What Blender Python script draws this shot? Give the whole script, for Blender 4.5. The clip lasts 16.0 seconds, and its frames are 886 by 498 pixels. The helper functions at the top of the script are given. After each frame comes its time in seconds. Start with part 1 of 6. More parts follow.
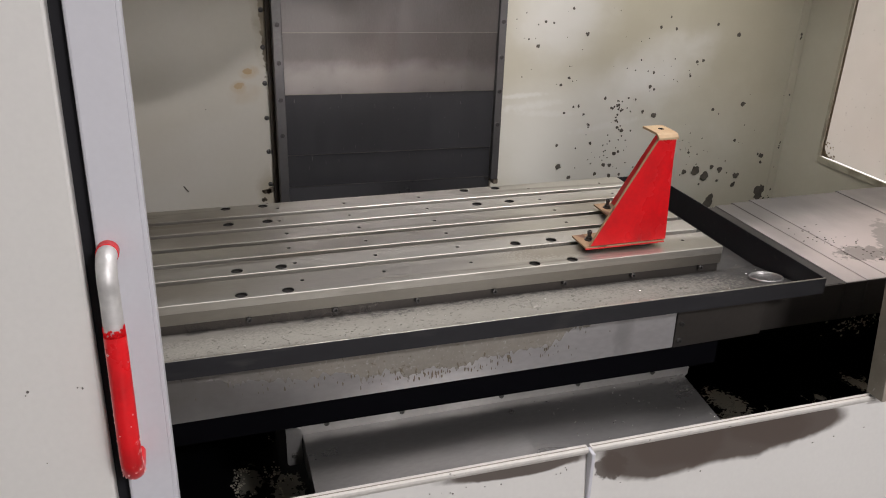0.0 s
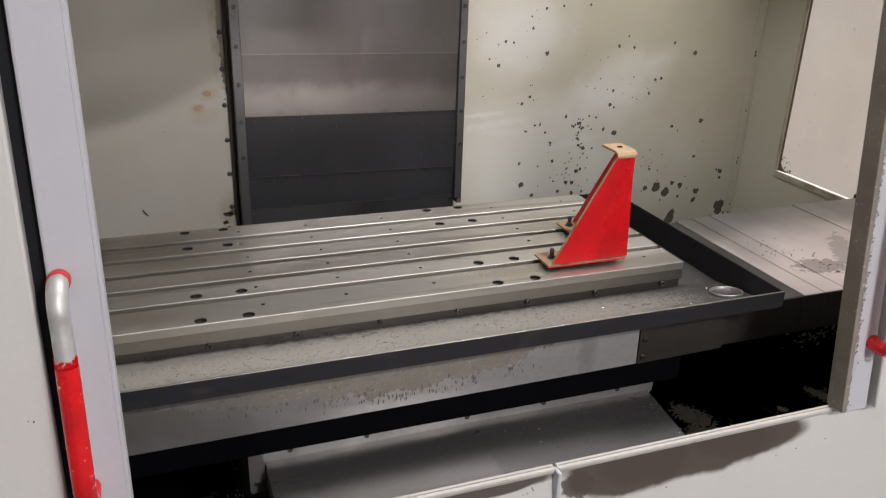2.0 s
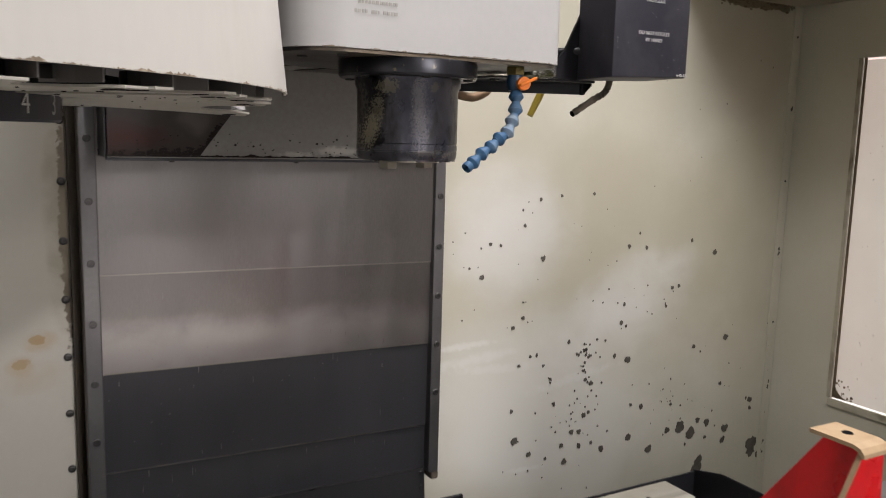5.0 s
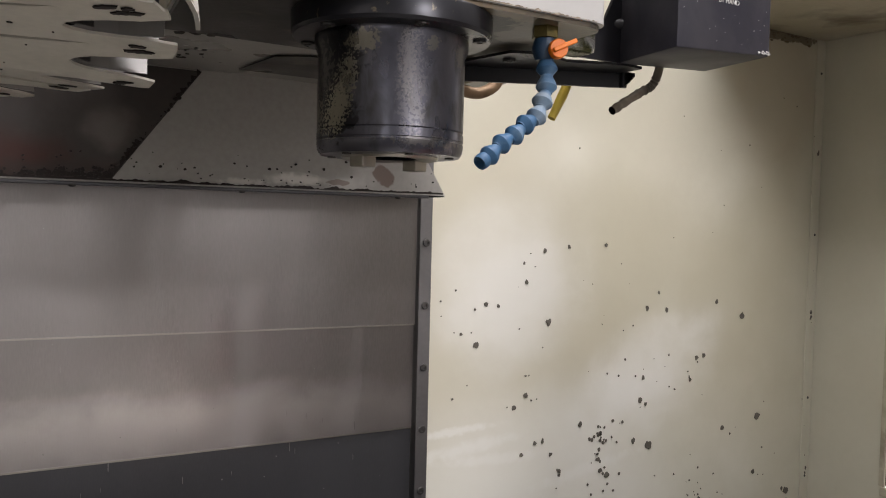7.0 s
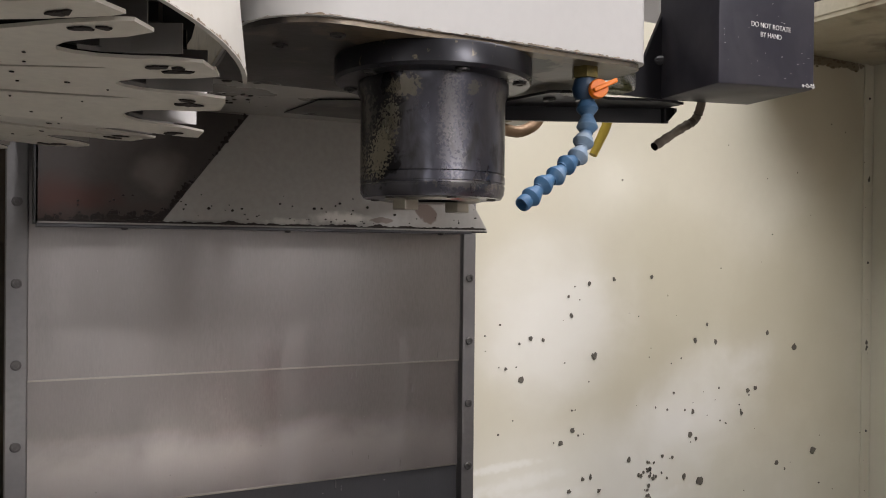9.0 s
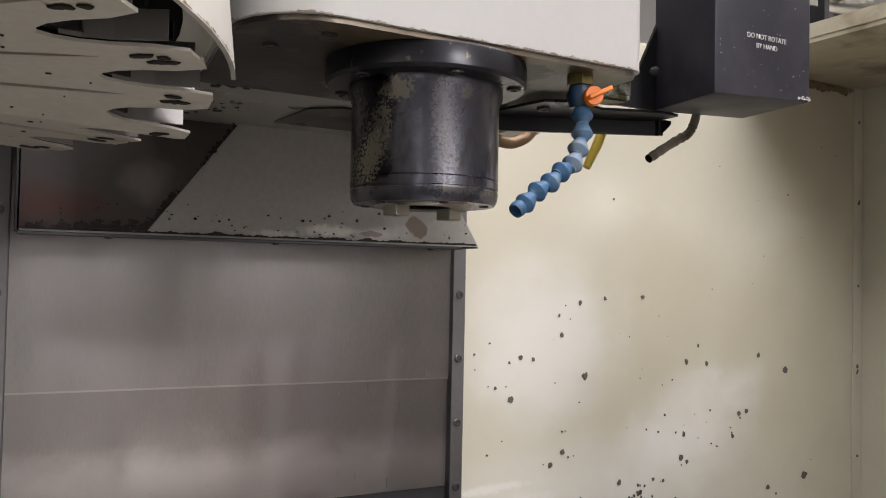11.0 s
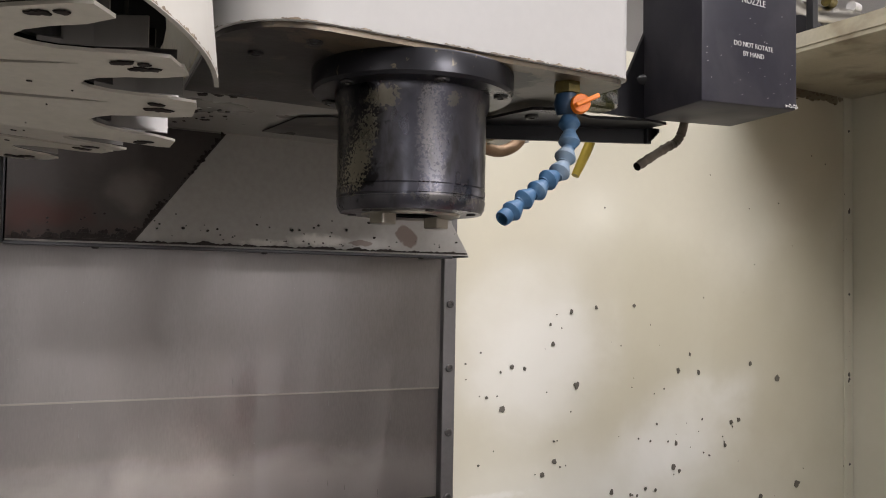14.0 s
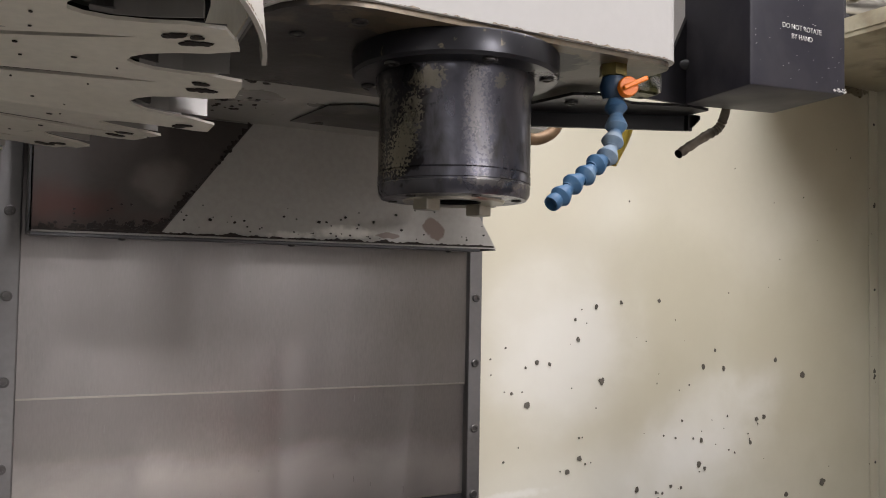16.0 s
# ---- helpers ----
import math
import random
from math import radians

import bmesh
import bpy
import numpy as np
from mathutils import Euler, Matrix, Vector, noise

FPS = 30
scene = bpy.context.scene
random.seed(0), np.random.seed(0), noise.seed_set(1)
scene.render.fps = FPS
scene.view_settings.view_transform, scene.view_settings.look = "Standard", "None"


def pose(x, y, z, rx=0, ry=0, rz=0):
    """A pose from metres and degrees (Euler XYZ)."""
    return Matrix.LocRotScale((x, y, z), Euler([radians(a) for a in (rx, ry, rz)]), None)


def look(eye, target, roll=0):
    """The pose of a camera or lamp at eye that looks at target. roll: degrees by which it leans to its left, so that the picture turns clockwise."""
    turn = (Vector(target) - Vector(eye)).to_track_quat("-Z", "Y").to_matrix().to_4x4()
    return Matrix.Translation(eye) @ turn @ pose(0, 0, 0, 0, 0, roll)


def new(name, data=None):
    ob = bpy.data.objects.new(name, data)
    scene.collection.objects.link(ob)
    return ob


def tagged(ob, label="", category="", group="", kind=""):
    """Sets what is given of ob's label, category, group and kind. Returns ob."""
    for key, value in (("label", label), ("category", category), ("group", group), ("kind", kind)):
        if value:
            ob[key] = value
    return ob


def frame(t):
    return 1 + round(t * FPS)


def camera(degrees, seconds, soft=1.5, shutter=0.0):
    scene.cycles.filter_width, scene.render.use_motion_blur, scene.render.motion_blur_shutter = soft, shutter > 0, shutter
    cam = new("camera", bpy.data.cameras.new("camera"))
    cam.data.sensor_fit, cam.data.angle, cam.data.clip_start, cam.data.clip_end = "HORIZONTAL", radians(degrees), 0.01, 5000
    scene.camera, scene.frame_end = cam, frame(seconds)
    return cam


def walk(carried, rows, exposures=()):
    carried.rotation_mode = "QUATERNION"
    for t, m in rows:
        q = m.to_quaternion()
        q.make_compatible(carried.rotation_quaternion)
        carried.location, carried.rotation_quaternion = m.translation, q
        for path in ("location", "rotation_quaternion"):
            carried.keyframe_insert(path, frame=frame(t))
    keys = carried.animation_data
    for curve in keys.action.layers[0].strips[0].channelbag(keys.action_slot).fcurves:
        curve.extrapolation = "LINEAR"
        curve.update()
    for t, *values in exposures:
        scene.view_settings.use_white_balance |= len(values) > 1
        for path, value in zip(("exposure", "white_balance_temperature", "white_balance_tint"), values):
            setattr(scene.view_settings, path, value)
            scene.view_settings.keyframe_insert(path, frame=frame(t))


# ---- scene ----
cam = camera(57.83, 16.0, soft=1.0, shutter=0.4)
PATH = [
    (0.0, (-0.4091, -1.3409, 1.6311), (0.1636, 0.3962, 0.8221), 1.97),
    (0.5, (-0.4145, -1.3213, 1.6238), (0.1703, 0.4059, 0.8025), 2.04),
    (1.0, (-0.4040, -1.3147, 1.6209), (0.1909, 0.4068, 0.7949), 1.98),
    (1.5, (-0.3984, -1.3143, 1.6133), (0.2179, 0.4060, 0.8005), 1.91),
    (2.0, (-0.3977, -1.3366, 1.6335), (0.2565, 0.3917, 0.8685), 1.91),
    (2.5, (-0.3850, -1.3480, 1.6510), (0.3128, 0.4010, 0.9768), 1.60),
    (3.0, (-0.3795, -1.2930, 1.6499), (0.3741, 0.4730, 1.0899), 1.03),
    (3.5, (-0.4583, -1.0334, 1.5754), (0.3733, 0.7244, 1.1077), 0.86),
    (4.0, (-0.4401, -0.7859, 1.5304), (0.4380, 0.9643, 1.1235), 0.79),
    (4.5, (-0.3180, -0.5970, 1.5350), (0.5660, 1.1570, 1.1600), 1.10),
    (4.7, (-0.3050, -0.5360, 1.5290), (0.6320, 1.1980, 1.1900), 1.25),
    (7.0, (-0.1496, -0.1502, 1.4267), (0.8934, 1.5545, 1.3487), 1.41),
    (7.5, (-0.1513, -0.1531, 1.4317), (0.8629, 1.5695, 1.3687), 1.13),
    (8.0, (-0.1518, -0.1531, 1.4324), (0.8312, 1.5880, 1.3840), 0.86),
    (8.5, (-0.1517, -0.1530, 1.4346), (0.8092, 1.6008, 1.4073), 0.55),
    (9.0, (-0.1511, -0.1530, 1.4379), (0.7979, 1.6075, 1.4300), 0.57),
    (11.5, (-0.1436, -0.1333, 1.4195), (0.8302, 1.6124, 1.4868), 1.24),
    (12.0, (-0.1434, -0.1320, 1.4186), (0.8260, 1.6155, 1.4974), 1.19),
    (12.5, (-0.1437, -0.1332, 1.4199), (0.8222, 1.6160, 1.5076), 1.09),
    (13.0, (-0.1444, -0.1371, 1.4218), (0.8230, 1.6110, 1.5120), 1.09),
    (13.5, (-0.1428, -0.1379, 1.4205), (0.8341, 1.6052, 1.5061), 1.08),
    (14.0, (-0.1376, -0.1369, 1.4215), (0.8470, 1.6021, 1.5011), 1.01),
    (14.5, (-0.1378, -0.1352, 1.4204), (0.8503, 1.6021, 1.4944), 0.94),
    (15.0, (-0.1414, -0.1268, 1.4172), (0.8425, 1.6130, 1.4899), 1.00),
    (15.5, (-0.1472, -0.1126, 1.4143), (0.8295, 1.6310, 1.4895), 1.05),
    (16.0, (-0.1558, -0.1042, 1.4110), (0.8144, 1.6429, 1.4897), 0.96),
]
walk(cam, [(t, look(eye, target, roll)) for t, eye, target, roll in PATH],
     exposures=[(0.0, -0.13), (3.0, -0.13), (4.6, -0.03), (7.0, 0.11), (16.0, 0.17)])

# ---- world, lamps, exposure ----
world = bpy.data.worlds.new("shop_air")
world.use_nodes = True
scene.world = world
world.node_tree.nodes["Background"].inputs[0].default_value = (0.9, 0.95, 1.0, 1)
world.node_tree.nodes["Background"].inputs[1].default_value = 0.12


def area_lamp(name, at, aim, sx, sy, watts, colour):
    lamp = bpy.data.lights.new(name, "AREA")
    lamp.shape, lamp.size, lamp.size_y, lamp.energy, lamp.color = "RECTANGLE", sx, sy, watts, colour
    ob = new(name, lamp)
    ob.matrix_world = look(at, aim)
    return ob


WARM = (1.0, 0.955, 0.98)
area_lamp("ceiling_tube_light", (0.95, 0.15, 3.45), (0.95, 0.16, 0), 2.3, 0.6, 88, WARM)
area_lamp("shop_tube_light", (0.75, -3.4, 3.31), (0.75, -3.35, 0), 0.50, 0.25, 140, WARM)
area_lamp("shop_hanging_light", (1.05, -3.8, 2.70), (0.55, -0.4, 1.1), 1.20, 0.30, 38, WARM)
area_lamp("shop_door_light", (-2.6, -2.9, 1.95), (0.9, 0.9, 1.45), 0.6, 0.6, 7, (1.0, 0.98, 0.98))
# Spot added to brighten the back wall; the work lamp isn't seen lit.
spot = bpy.data.lights.new("wall_fill_spot", "SPOT")
spot.energy, spot.spot_size, spot.spot_blend, spot.shadow_soft_size, spot.color = 7, radians(150), 1.0, 0.05, (1.0, 0.96, 0.95)
new("wall_fill_spot", spot).matrix_world = look((1.385, 0.530, 1.668), (1.02, 1.05, 0.80))

# ---- materials ----


def node(nt, kind, **kw):
    n = nt.nodes.new(kind)
    for k, v in kw.items():
        n.inputs[k].default_value = v
    return n


def surface(name, base, alt=None, rough=0.5, metal=0.0, scale=6.0, stretch=(1, 1, 1), stain=None, stain_scale=3.0, stain_at=0.62, stain_soft=0.06,
            stain_rough=None, stain_metal=None, grain=120.0, bump=0.05, rough_var=0.12, spec=0.5, second=None, second_at=0.7, second_scale=20.0, grain_end=1.3, stain_mask=None, mask_at=0.5, wave=0.0, patches=(), level=False):
    """A painted, oiled or bare surface: broad tone change, fine grain, stains with an edge of their own."""
    m = bpy.data.materials.new(name)
    m.use_nodes = True
    nt = m.node_tree
    b = nt.nodes["Principled BSDF"]
    b.inputs["Metallic"].default_value = metal
    b.inputs["Specular IOR Level"].default_value = spec
    co = nt.nodes.new("ShaderNodeTexCoord")
    mp = nt.nodes.new("ShaderNodeMapping")
    mp.inputs["Scale"].default_value = stretch
    nt.links.new(co.outputs["Object"], mp.inputs["Vector"])

    def noise_tex(sc, detail=6.0, dist=0.0):
        n = node(nt, "ShaderNodeTexNoise", Scale=sc, Detail=detail, Distortion=dist)
        nt.links.new(mp.outputs["Vector"], n.inputs["Vector"])
        return n.outputs["Fac"]

    def ramp(fac, lo, hi):
        r = nt.nodes.new("ShaderNodeMapRange")
        r.inputs["From Min"].default_value, r.inputs["From Max"].default_value = lo, hi
        nt.links.new(fac, r.inputs["Value"])
        return r.outputs["Result"]

    def mix(fac, a, c):
        x = nt.nodes.new("ShaderNodeMix")
        x.data_type = "RGBA"
        nt.links.new(fac, x.inputs["Factor"])
        for sock, v in ((x.inputs["A"], a), (x.inputs["B"], c)):
            if isinstance(v, tuple):
                sock.default_value = (*v, 1)
            else:
                nt.links.new(v, sock)
        return x.outputs["Result"]

    def mixf(fac, a, c):
        x = nt.nodes.new("ShaderNodeMix")
        nt.links.new(fac, x.inputs["Factor"])
        for sock, v in ((x.inputs["A"], a), (x.inputs["B"], c)):
            if isinstance(v, float):
                sock.default_value = v
            else:
                nt.links.new(v, sock)
        return x.outputs["Result"]

    alt = alt or tuple(c * 0.86 for c in base)
    broad = ramp(noise_tex(scale), 0.3, 0.7)
    fine = noise_tex(grain, 3.0)
    col = mix(broad, base, alt)
    col = mix(ramp(fine, 0.35, grain_end), col, tuple(c * 0.7 for c in base))
    rg = mixf(broad, max(rough - rough_var, 0.03), min(rough + rough_var, 1.0))
    mt = None
    if second:
        f2 = ramp(noise_tex(second_scale, 8.0, 0.6), second_at - 0.03, second_at + 0.03)
        col = mix(f2, col, second)
    if stain:
        f = ramp(noise_tex(stain_scale, 9.0, 0.4), stain_at - stain_soft, stain_at + stain_soft)
        if stain_mask:
            mm = nt.nodes.new("ShaderNodeMath")
            mm.operation = "MULTIPLY"
            nt.links.new(f, mm.inputs[0])
            nt.links.new(ramp(noise_tex(stain_mask, 3.0), mask_at - 0.05, mask_at + 0.05), mm.inputs[1])
            f = mm.outputs[0]
        col = mix(f, col, stain)
        if stain_rough is not None:
            rg = mixf(f, rg, stain_rough)
        if stain_metal is not None:
            mt = mixf(f, float(metal), stain_metal)
    for px, pz, rx, rz, turn, tone, amount, *fineness in patches:
        tear = fineness[0] if fineness else 0.8 / min(rx, rz)
        rough_edge = fineness[1] if len(fineness) > 1 else 0.85
        lo, hi = (0.5 * rough_edge + 0.28, 0.5 * rough_edge + 0.44) if fineness else (0.42, 1.25)
        pm = nt.nodes.new("ShaderNodeMapping")
        pm.vector_type = "TEXTURE"
        pm.inputs["Location"].default_value, pm.inputs["Rotation"].default_value, pm.inputs["Scale"].default_value = ((px, pz, 0), (0, 0, radians(turn)), (rx, rz, 1000)) if level else ((px, 0, pz), (0, radians(turn), 0), (rx, 1000, rz))
        nt.links.new(co.outputs["Object"], pm.inputs["Vector"])
        gr = nt.nodes.new("ShaderNodeTexGradient")
        gr.gradient_type = "SPHERICAL"
        nt.links.new(pm.outputs["Vector"], gr.inputs["Vector"])
        torn = nt.nodes.new("ShaderNodeMath")
        torn.operation, torn.inputs[1].default_value = "MULTIPLY", rough_edge
        tn = node(nt, "ShaderNodeTexNoise", Scale=tear, Detail=6.0, Distortion=0.3)
        nt.links.new(co.outputs["Object"], tn.inputs["Vector"])
        nt.links.new(ramp(tn.outputs["Fac"], 0.2, 0.8), torn.inputs[0])
        both = nt.nodes.new("ShaderNodeMath")
        nt.links.new(gr.outputs["Fac"], both.inputs[0])
        nt.links.new(torn.outputs[0], both.inputs[1])
        r = nt.nodes.new("ShaderNodeMapRange")
        r.interpolation_type = "SMOOTHSTEP"
        r.inputs["From Min"].default_value, r.inputs["From Max"].default_value, r.inputs["To Max"].default_value = lo, hi, amount
        nt.links.new(both.outputs[0], r.inputs["Value"])
        lim = nt.nodes.new("ShaderNodeMath")
        lim.operation = "MULTIPLY"
        nt.links.new(r.outputs[0], lim.inputs[0])
        nt.links.new(ramp(gr.outputs["Fac"], 0.0, 0.25), lim.inputs[1])
        col = mix(lim.outputs[0], col, tone)
    nt.links.new(col, b.inputs["Base Color"])
    nt.links.new(rg, b.inputs["Roughness"])
    if mt:
        nt.links.new(mt, b.inputs["Metallic"])
    bp = node(nt, "ShaderNodeBump", Strength=bump, Distance=0.002)
    nt.links.new(fine, bp.inputs["Height"])
    if wave:
        wv = node(nt, "ShaderNodeBump", Strength=wave, Distance=0.02)
        nt.links.new(noise_tex(2.6, 1.5), wv.inputs["Height"])
        nt.links.new(wv.outputs["Normal"], bp.inputs["Normal"])
    nt.links.new(bp.outputs["Normal"], b.inputs["Normal"])
    return m


CREAM, AGED, CLEAN = (0.602, 0.588, 0.493), (0.54, 0.525, 0.427), (0.70, 0.70, 0.665)
RUST, UMBER = (0.46, 0.31, 0.13), (0.33, 0.28, 0.19)
M = {}
WALL = dict(rough=0.33, scale=4.5, stain=(0.50, 0.46, 0.35), stain_scale=1.1, stain_at=0.60, stain_soft=0.30, bump=0.02, grain=60, grain_end=4.0, rough_var=0.05, wave=0.25)
M["cream"] = surface("cream_enamel", CREAM, AGED, **WALL)
# Brown wall smears, also laid on to shade the wall's right side.
SMEAR_SHADE = (0.40, 0.372, 0.265)
# White for wiped streaks and for painted pools of light.
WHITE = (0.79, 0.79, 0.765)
M["cream_wiped_lit"] = surface("cream_enamel_wiped_lit", CREAM, AGED, patches=((1.18, 1.36, 0.34, 0.26, 15, SMEAR_SHADE, 0.5), (0.98, 1.15, 0.22, 0.14, -25, SMEAR_SHADE, 0.35), (1.42, 1.22, 0.20, 0.36, 0, SMEAR_SHADE, 0.5), (1.60, 1.30, 0.22, 0.5, 0, SMEAR_SHADE, 0.5), (1.14, 1.06, 0.36, 0.17, -22, WHITE, 0.72), (0.80, 1.29, 0.27, 0.22, 0, WHITE, 0.55),
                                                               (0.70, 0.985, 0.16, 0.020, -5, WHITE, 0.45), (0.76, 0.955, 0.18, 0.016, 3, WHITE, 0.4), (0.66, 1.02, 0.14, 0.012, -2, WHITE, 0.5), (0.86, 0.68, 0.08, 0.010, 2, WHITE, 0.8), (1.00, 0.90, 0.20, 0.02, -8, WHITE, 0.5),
                                                               # Browner upper right corner; the last broad patch paints
                                                               # light on the lower wall.
                                                               (1.60, 1.80, 0.35, 0.30, 0, UMBER, 0.5), (1.58, 1.897, 0.26, 0.020, 0, (0.11, 0.08, 0.045), 0.85, 40, 0.9), (0.95, 0.80, 0.75, 0.36, 6, (0.74, 0.735, 0.68), 0.75)), **WALL)
M["cream_rusty"] = surface("cream_enamel_rust_bloom", (0.63, 0.617, 0.575), (0.59, 0.572, 0.525), patches=((-0.228, 1.127, 0.040, 0.026, 0, RUST, 0.45), (-0.258, 1.086, 0.036, 0.028, 20, RUST, 0.4), (-0.232, 1.130, 0.022, 0.014, 0, (0.40, 0.24, 0.08), 0.6, 90, 0.7), (-0.258, 1.088, 0.020, 0.014, 0, (0.40, 0.24, 0.08), 0.5, 90, 0.7), (-0.24, 1.06, 0.07, 0.04, 0, RUST, 0.22), (-0.172, 1.36, 0.024, 0.36, 0, (0.09, 0.066, 0.04), 0.95, 60, 0.7), (-0.186, 1.36, 0.034, 0.28, 0, UMBER, 0.6), (-0.19, 0.75, 0.05, 0.10, 0, UMBER, 0.6)), **WALL)
M["cream_grimy"] = surface("cream_enamel_grimy", (0.52, 0.49, 0.39), (0.42, 0.375, 0.26), 0.45, scale=5, stain=(0.16, 0.12, 0.075), stain_scale=9, stain_at=0.62, stain_soft=0.12, bump=0.05)
M["fork"] = surface("dirty_fork_paint", (0.66, 0.635, 0.565), (0.57, 0.54, 0.465), 0.42, scale=6, second=(0.08, 0.07, 0.055), second_at=0.74, second_scale=38, bump=0.05)
M["tan_grime"] = surface("tan_grime_film", (0.56, 0.52, 0.39), (0.46, 0.42, 0.30), 0.45, scale=9, stain=(0.12, 0.095, 0.05), stain_scale=22, stain_at=0.66, stain_soft=0.08, bump=0.06)
M["liner"] = surface("worn_slot_steel", (0.32, 0.305, 0.29), (0.22, 0.21, 0.20), 0.45, 0.2, scale=14, stretch=(1, 1, 0.3), bump=0.06)
M["shell_inside"] = surface("grimy_shell_inside", (0.30, 0.265, 0.185), (0.20, 0.17, 0.11), 0.5, scale=9, stain=(0.08, 0.065, 0.04), stain_scale=14, stain_at=0.6, stain_soft=0.1, bump=0.06)
# The bright band low on the plate paints light falling across it.
M["cover_lit_band"] = surface("brushed_cover_lit_band", (0.258, 0.24, 0.234), (0.216, 0.20, 0.195), 0.31, 0.95, scale=2.5, rough_var=0.04, stretch=(2.5, 1, 0.5), stain=(0.21, 0.195, 0.188), stain_scale=6, stain_at=0.60, stain_soft=0.14, stain_rough=0.45, bump=0.05, grain=200,
                          patches=((0.21, 1.095, 2.2, 0.085, 0.8, (0.50, 0.47, 0.455), 0.6),))
M["gap_crust"] = surface("black_brown_gap_crust", (0.020, 0.015, 0.010), (0.055, 0.036, 0.018), 0.6, scale=16, bump=0.2)
M["corner_brown"] = surface("brown_window_grime", (0.17, 0.13, 0.075), (0.10, 0.075, 0.045), 0.6, scale=60, bump=0.2)
M["tan_pale"] = surface("bare_tan_tab", (0.43, 0.31, 0.18), (0.36, 0.24, 0.13), 0.55, scale=18, stain=(0.25, 0.13, 0.07), stain_scale=30, stain_at=0.68, bump=0.08)
M["fleck"] = surface("sludgy_paint_fleck", (0.60, 0.58, 0.47), (0.36, 0.34, 0.27), 0.5, scale=40, bump=0.1)
BARE = (0.078, 0.061, 0.051)
M["sill_cream"] = surface("sill_cream_enamel", (0.63, 0.62, 0.59), (0.59, 0.58, 0.55), 0.4, scale=1.5, second=(0.14, 0.12, 0.10), second_at=0.80, second_scale=26, bump=0.02, grain_end=4.0,
                          patches=((0.34, 0.742, 0.20, 0.085, 3, BARE, 0.97, 14, 0.22), (0.46, 0.748, 0.30, 0.085, 3, BARE, 0.97, 14, 0.2), (0.60, 0.752, 0.21, 0.068, 4, BARE, 0.97, 12, 0.2), (0.235, 0.728, 0.05, 0.040, 0, BARE, 0.9, 60, 0.5), (0.06, 0.760, 0.20, 0.026, 0, BARE, 0.95, 16, 0.25)))
M["lip_paint"] = surface("lip_cream_paint", (0.56, 0.54, 0.50), (0.50, 0.48, 0.44), 0.45, scale=8, second=(0.12, 0.10, 0.085), second_at=0.72, second_scale=45, bump=0.05)
M["door_cream"] = surface("door_cream_enamel", (0.63, 0.62, 0.59), (0.59, 0.58, 0.55), 0.4, scale=1.5, second=(0.14, 0.12, 0.10), second_at=0.80, second_scale=26, bump=0.02, grain_end=4.0)
M["shell_cream"] = surface("changer_cream_paint", (0.53, 0.515, 0.47), (0.48, 0.46, 0.415), 0.42, scale=2.5, stretch=(1, 1, 0.25), stain=(0.42, 0.36, 0.25), stain_scale=5, stain_at=0.72, stain_soft=0.12, bump=0.03, grain_end=4.0)
M["head_white"] = surface("head_white_paint", (0.54, 0.53, 0.515), (0.49, 0.48, 0.46), 0.42, scale=3, second=(0.20, 0.17, 0.13), second_at=0.80, second_scale=60, bump=0.03, grain_end=4.0)
M["door_gray"] = surface("door_gray_enamel", (0.52, 0.52, 0.55), (0.50, 0.50, 0.53), 0.42, scale=2, bump=0.02, grain_end=4.0)
M["chipped"] = surface("chipped_edge_paint", (0.27, 0.245, 0.20), (0.19, 0.165, 0.13), 0.5, scale=14, bump=0.12, second=(0.40, 0.385, 0.35), second_at=0.68, second_scale=120)
M["steel"] = surface("ground_steel", (0.66, 0.64, 0.59), (0.54, 0.522, 0.475), 0.41, 0.97, scale=5, stretch=(0.15, 2.5, 1), stain=(0.32, 0.295, 0.25), stain_scale=9, stain_at=0.66, stain_soft=0.06, stain_rough=0.5, bump=0.04, grain=260, second=(0.26, 0.235, 0.20), second_at=0.77, second_scale=60, level=True,
                     patches=((-0.50, 0.05, 0.25, 0.07, 0, (0.25, 0.20, 0.14), 0.25), (-0.10, 0.20, 0.30, 0.05, 8, (0.27, 0.24, 0.20), 0.3), (0.30, 0.06, 0.16, 0.05, 0, (0.30, 0.25, 0.19), 0.4, 200, 1.4), (0.52, 0.28, 0.18, 0.10, 0, (0.27, 0.23, 0.18), 0.3), (-0.45, 0.36, 0.35, 0.14, 0, (0.24, 0.205, 0.16), 0.5)))
M["steel_side"] = surface("oiled_table_side", (0.42, 0.40, 0.36), (0.33, 0.31, 0.27), 0.36, 1.0, scale=4, stretch=(0.3, 1, 1), bump=0.04)
M["bore_shade"] = surface("bore_shade_black", (0.055, 0.052, 0.048), (0.025, 0.024, 0.023), 0.40, 0.6, scale=60, bump=0.05)
M["slot"] = surface("slot_shadow_steel", (0.20, 0.19, 0.17), None, 0.45, 1.0, bump=0.05)
M["cover"] = surface("brushed_cover_steel", (0.285, 0.268, 0.262), (0.24, 0.225, 0.219), 0.31, 0.95, scale=2.5, rough_var=0.04, stretch=(2.5, 1, 0.5), stain=(0.25, 0.232, 0.225), stain_scale=6, stain_at=0.60, stain_soft=0.14, stain_rough=0.45, bump=0.05, grain=200, second=(0.52, 0.49, 0.47), second_at=0.80, second_scale=90)
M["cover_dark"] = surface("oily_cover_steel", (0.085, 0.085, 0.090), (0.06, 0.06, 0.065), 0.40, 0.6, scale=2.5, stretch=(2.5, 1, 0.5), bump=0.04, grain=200)
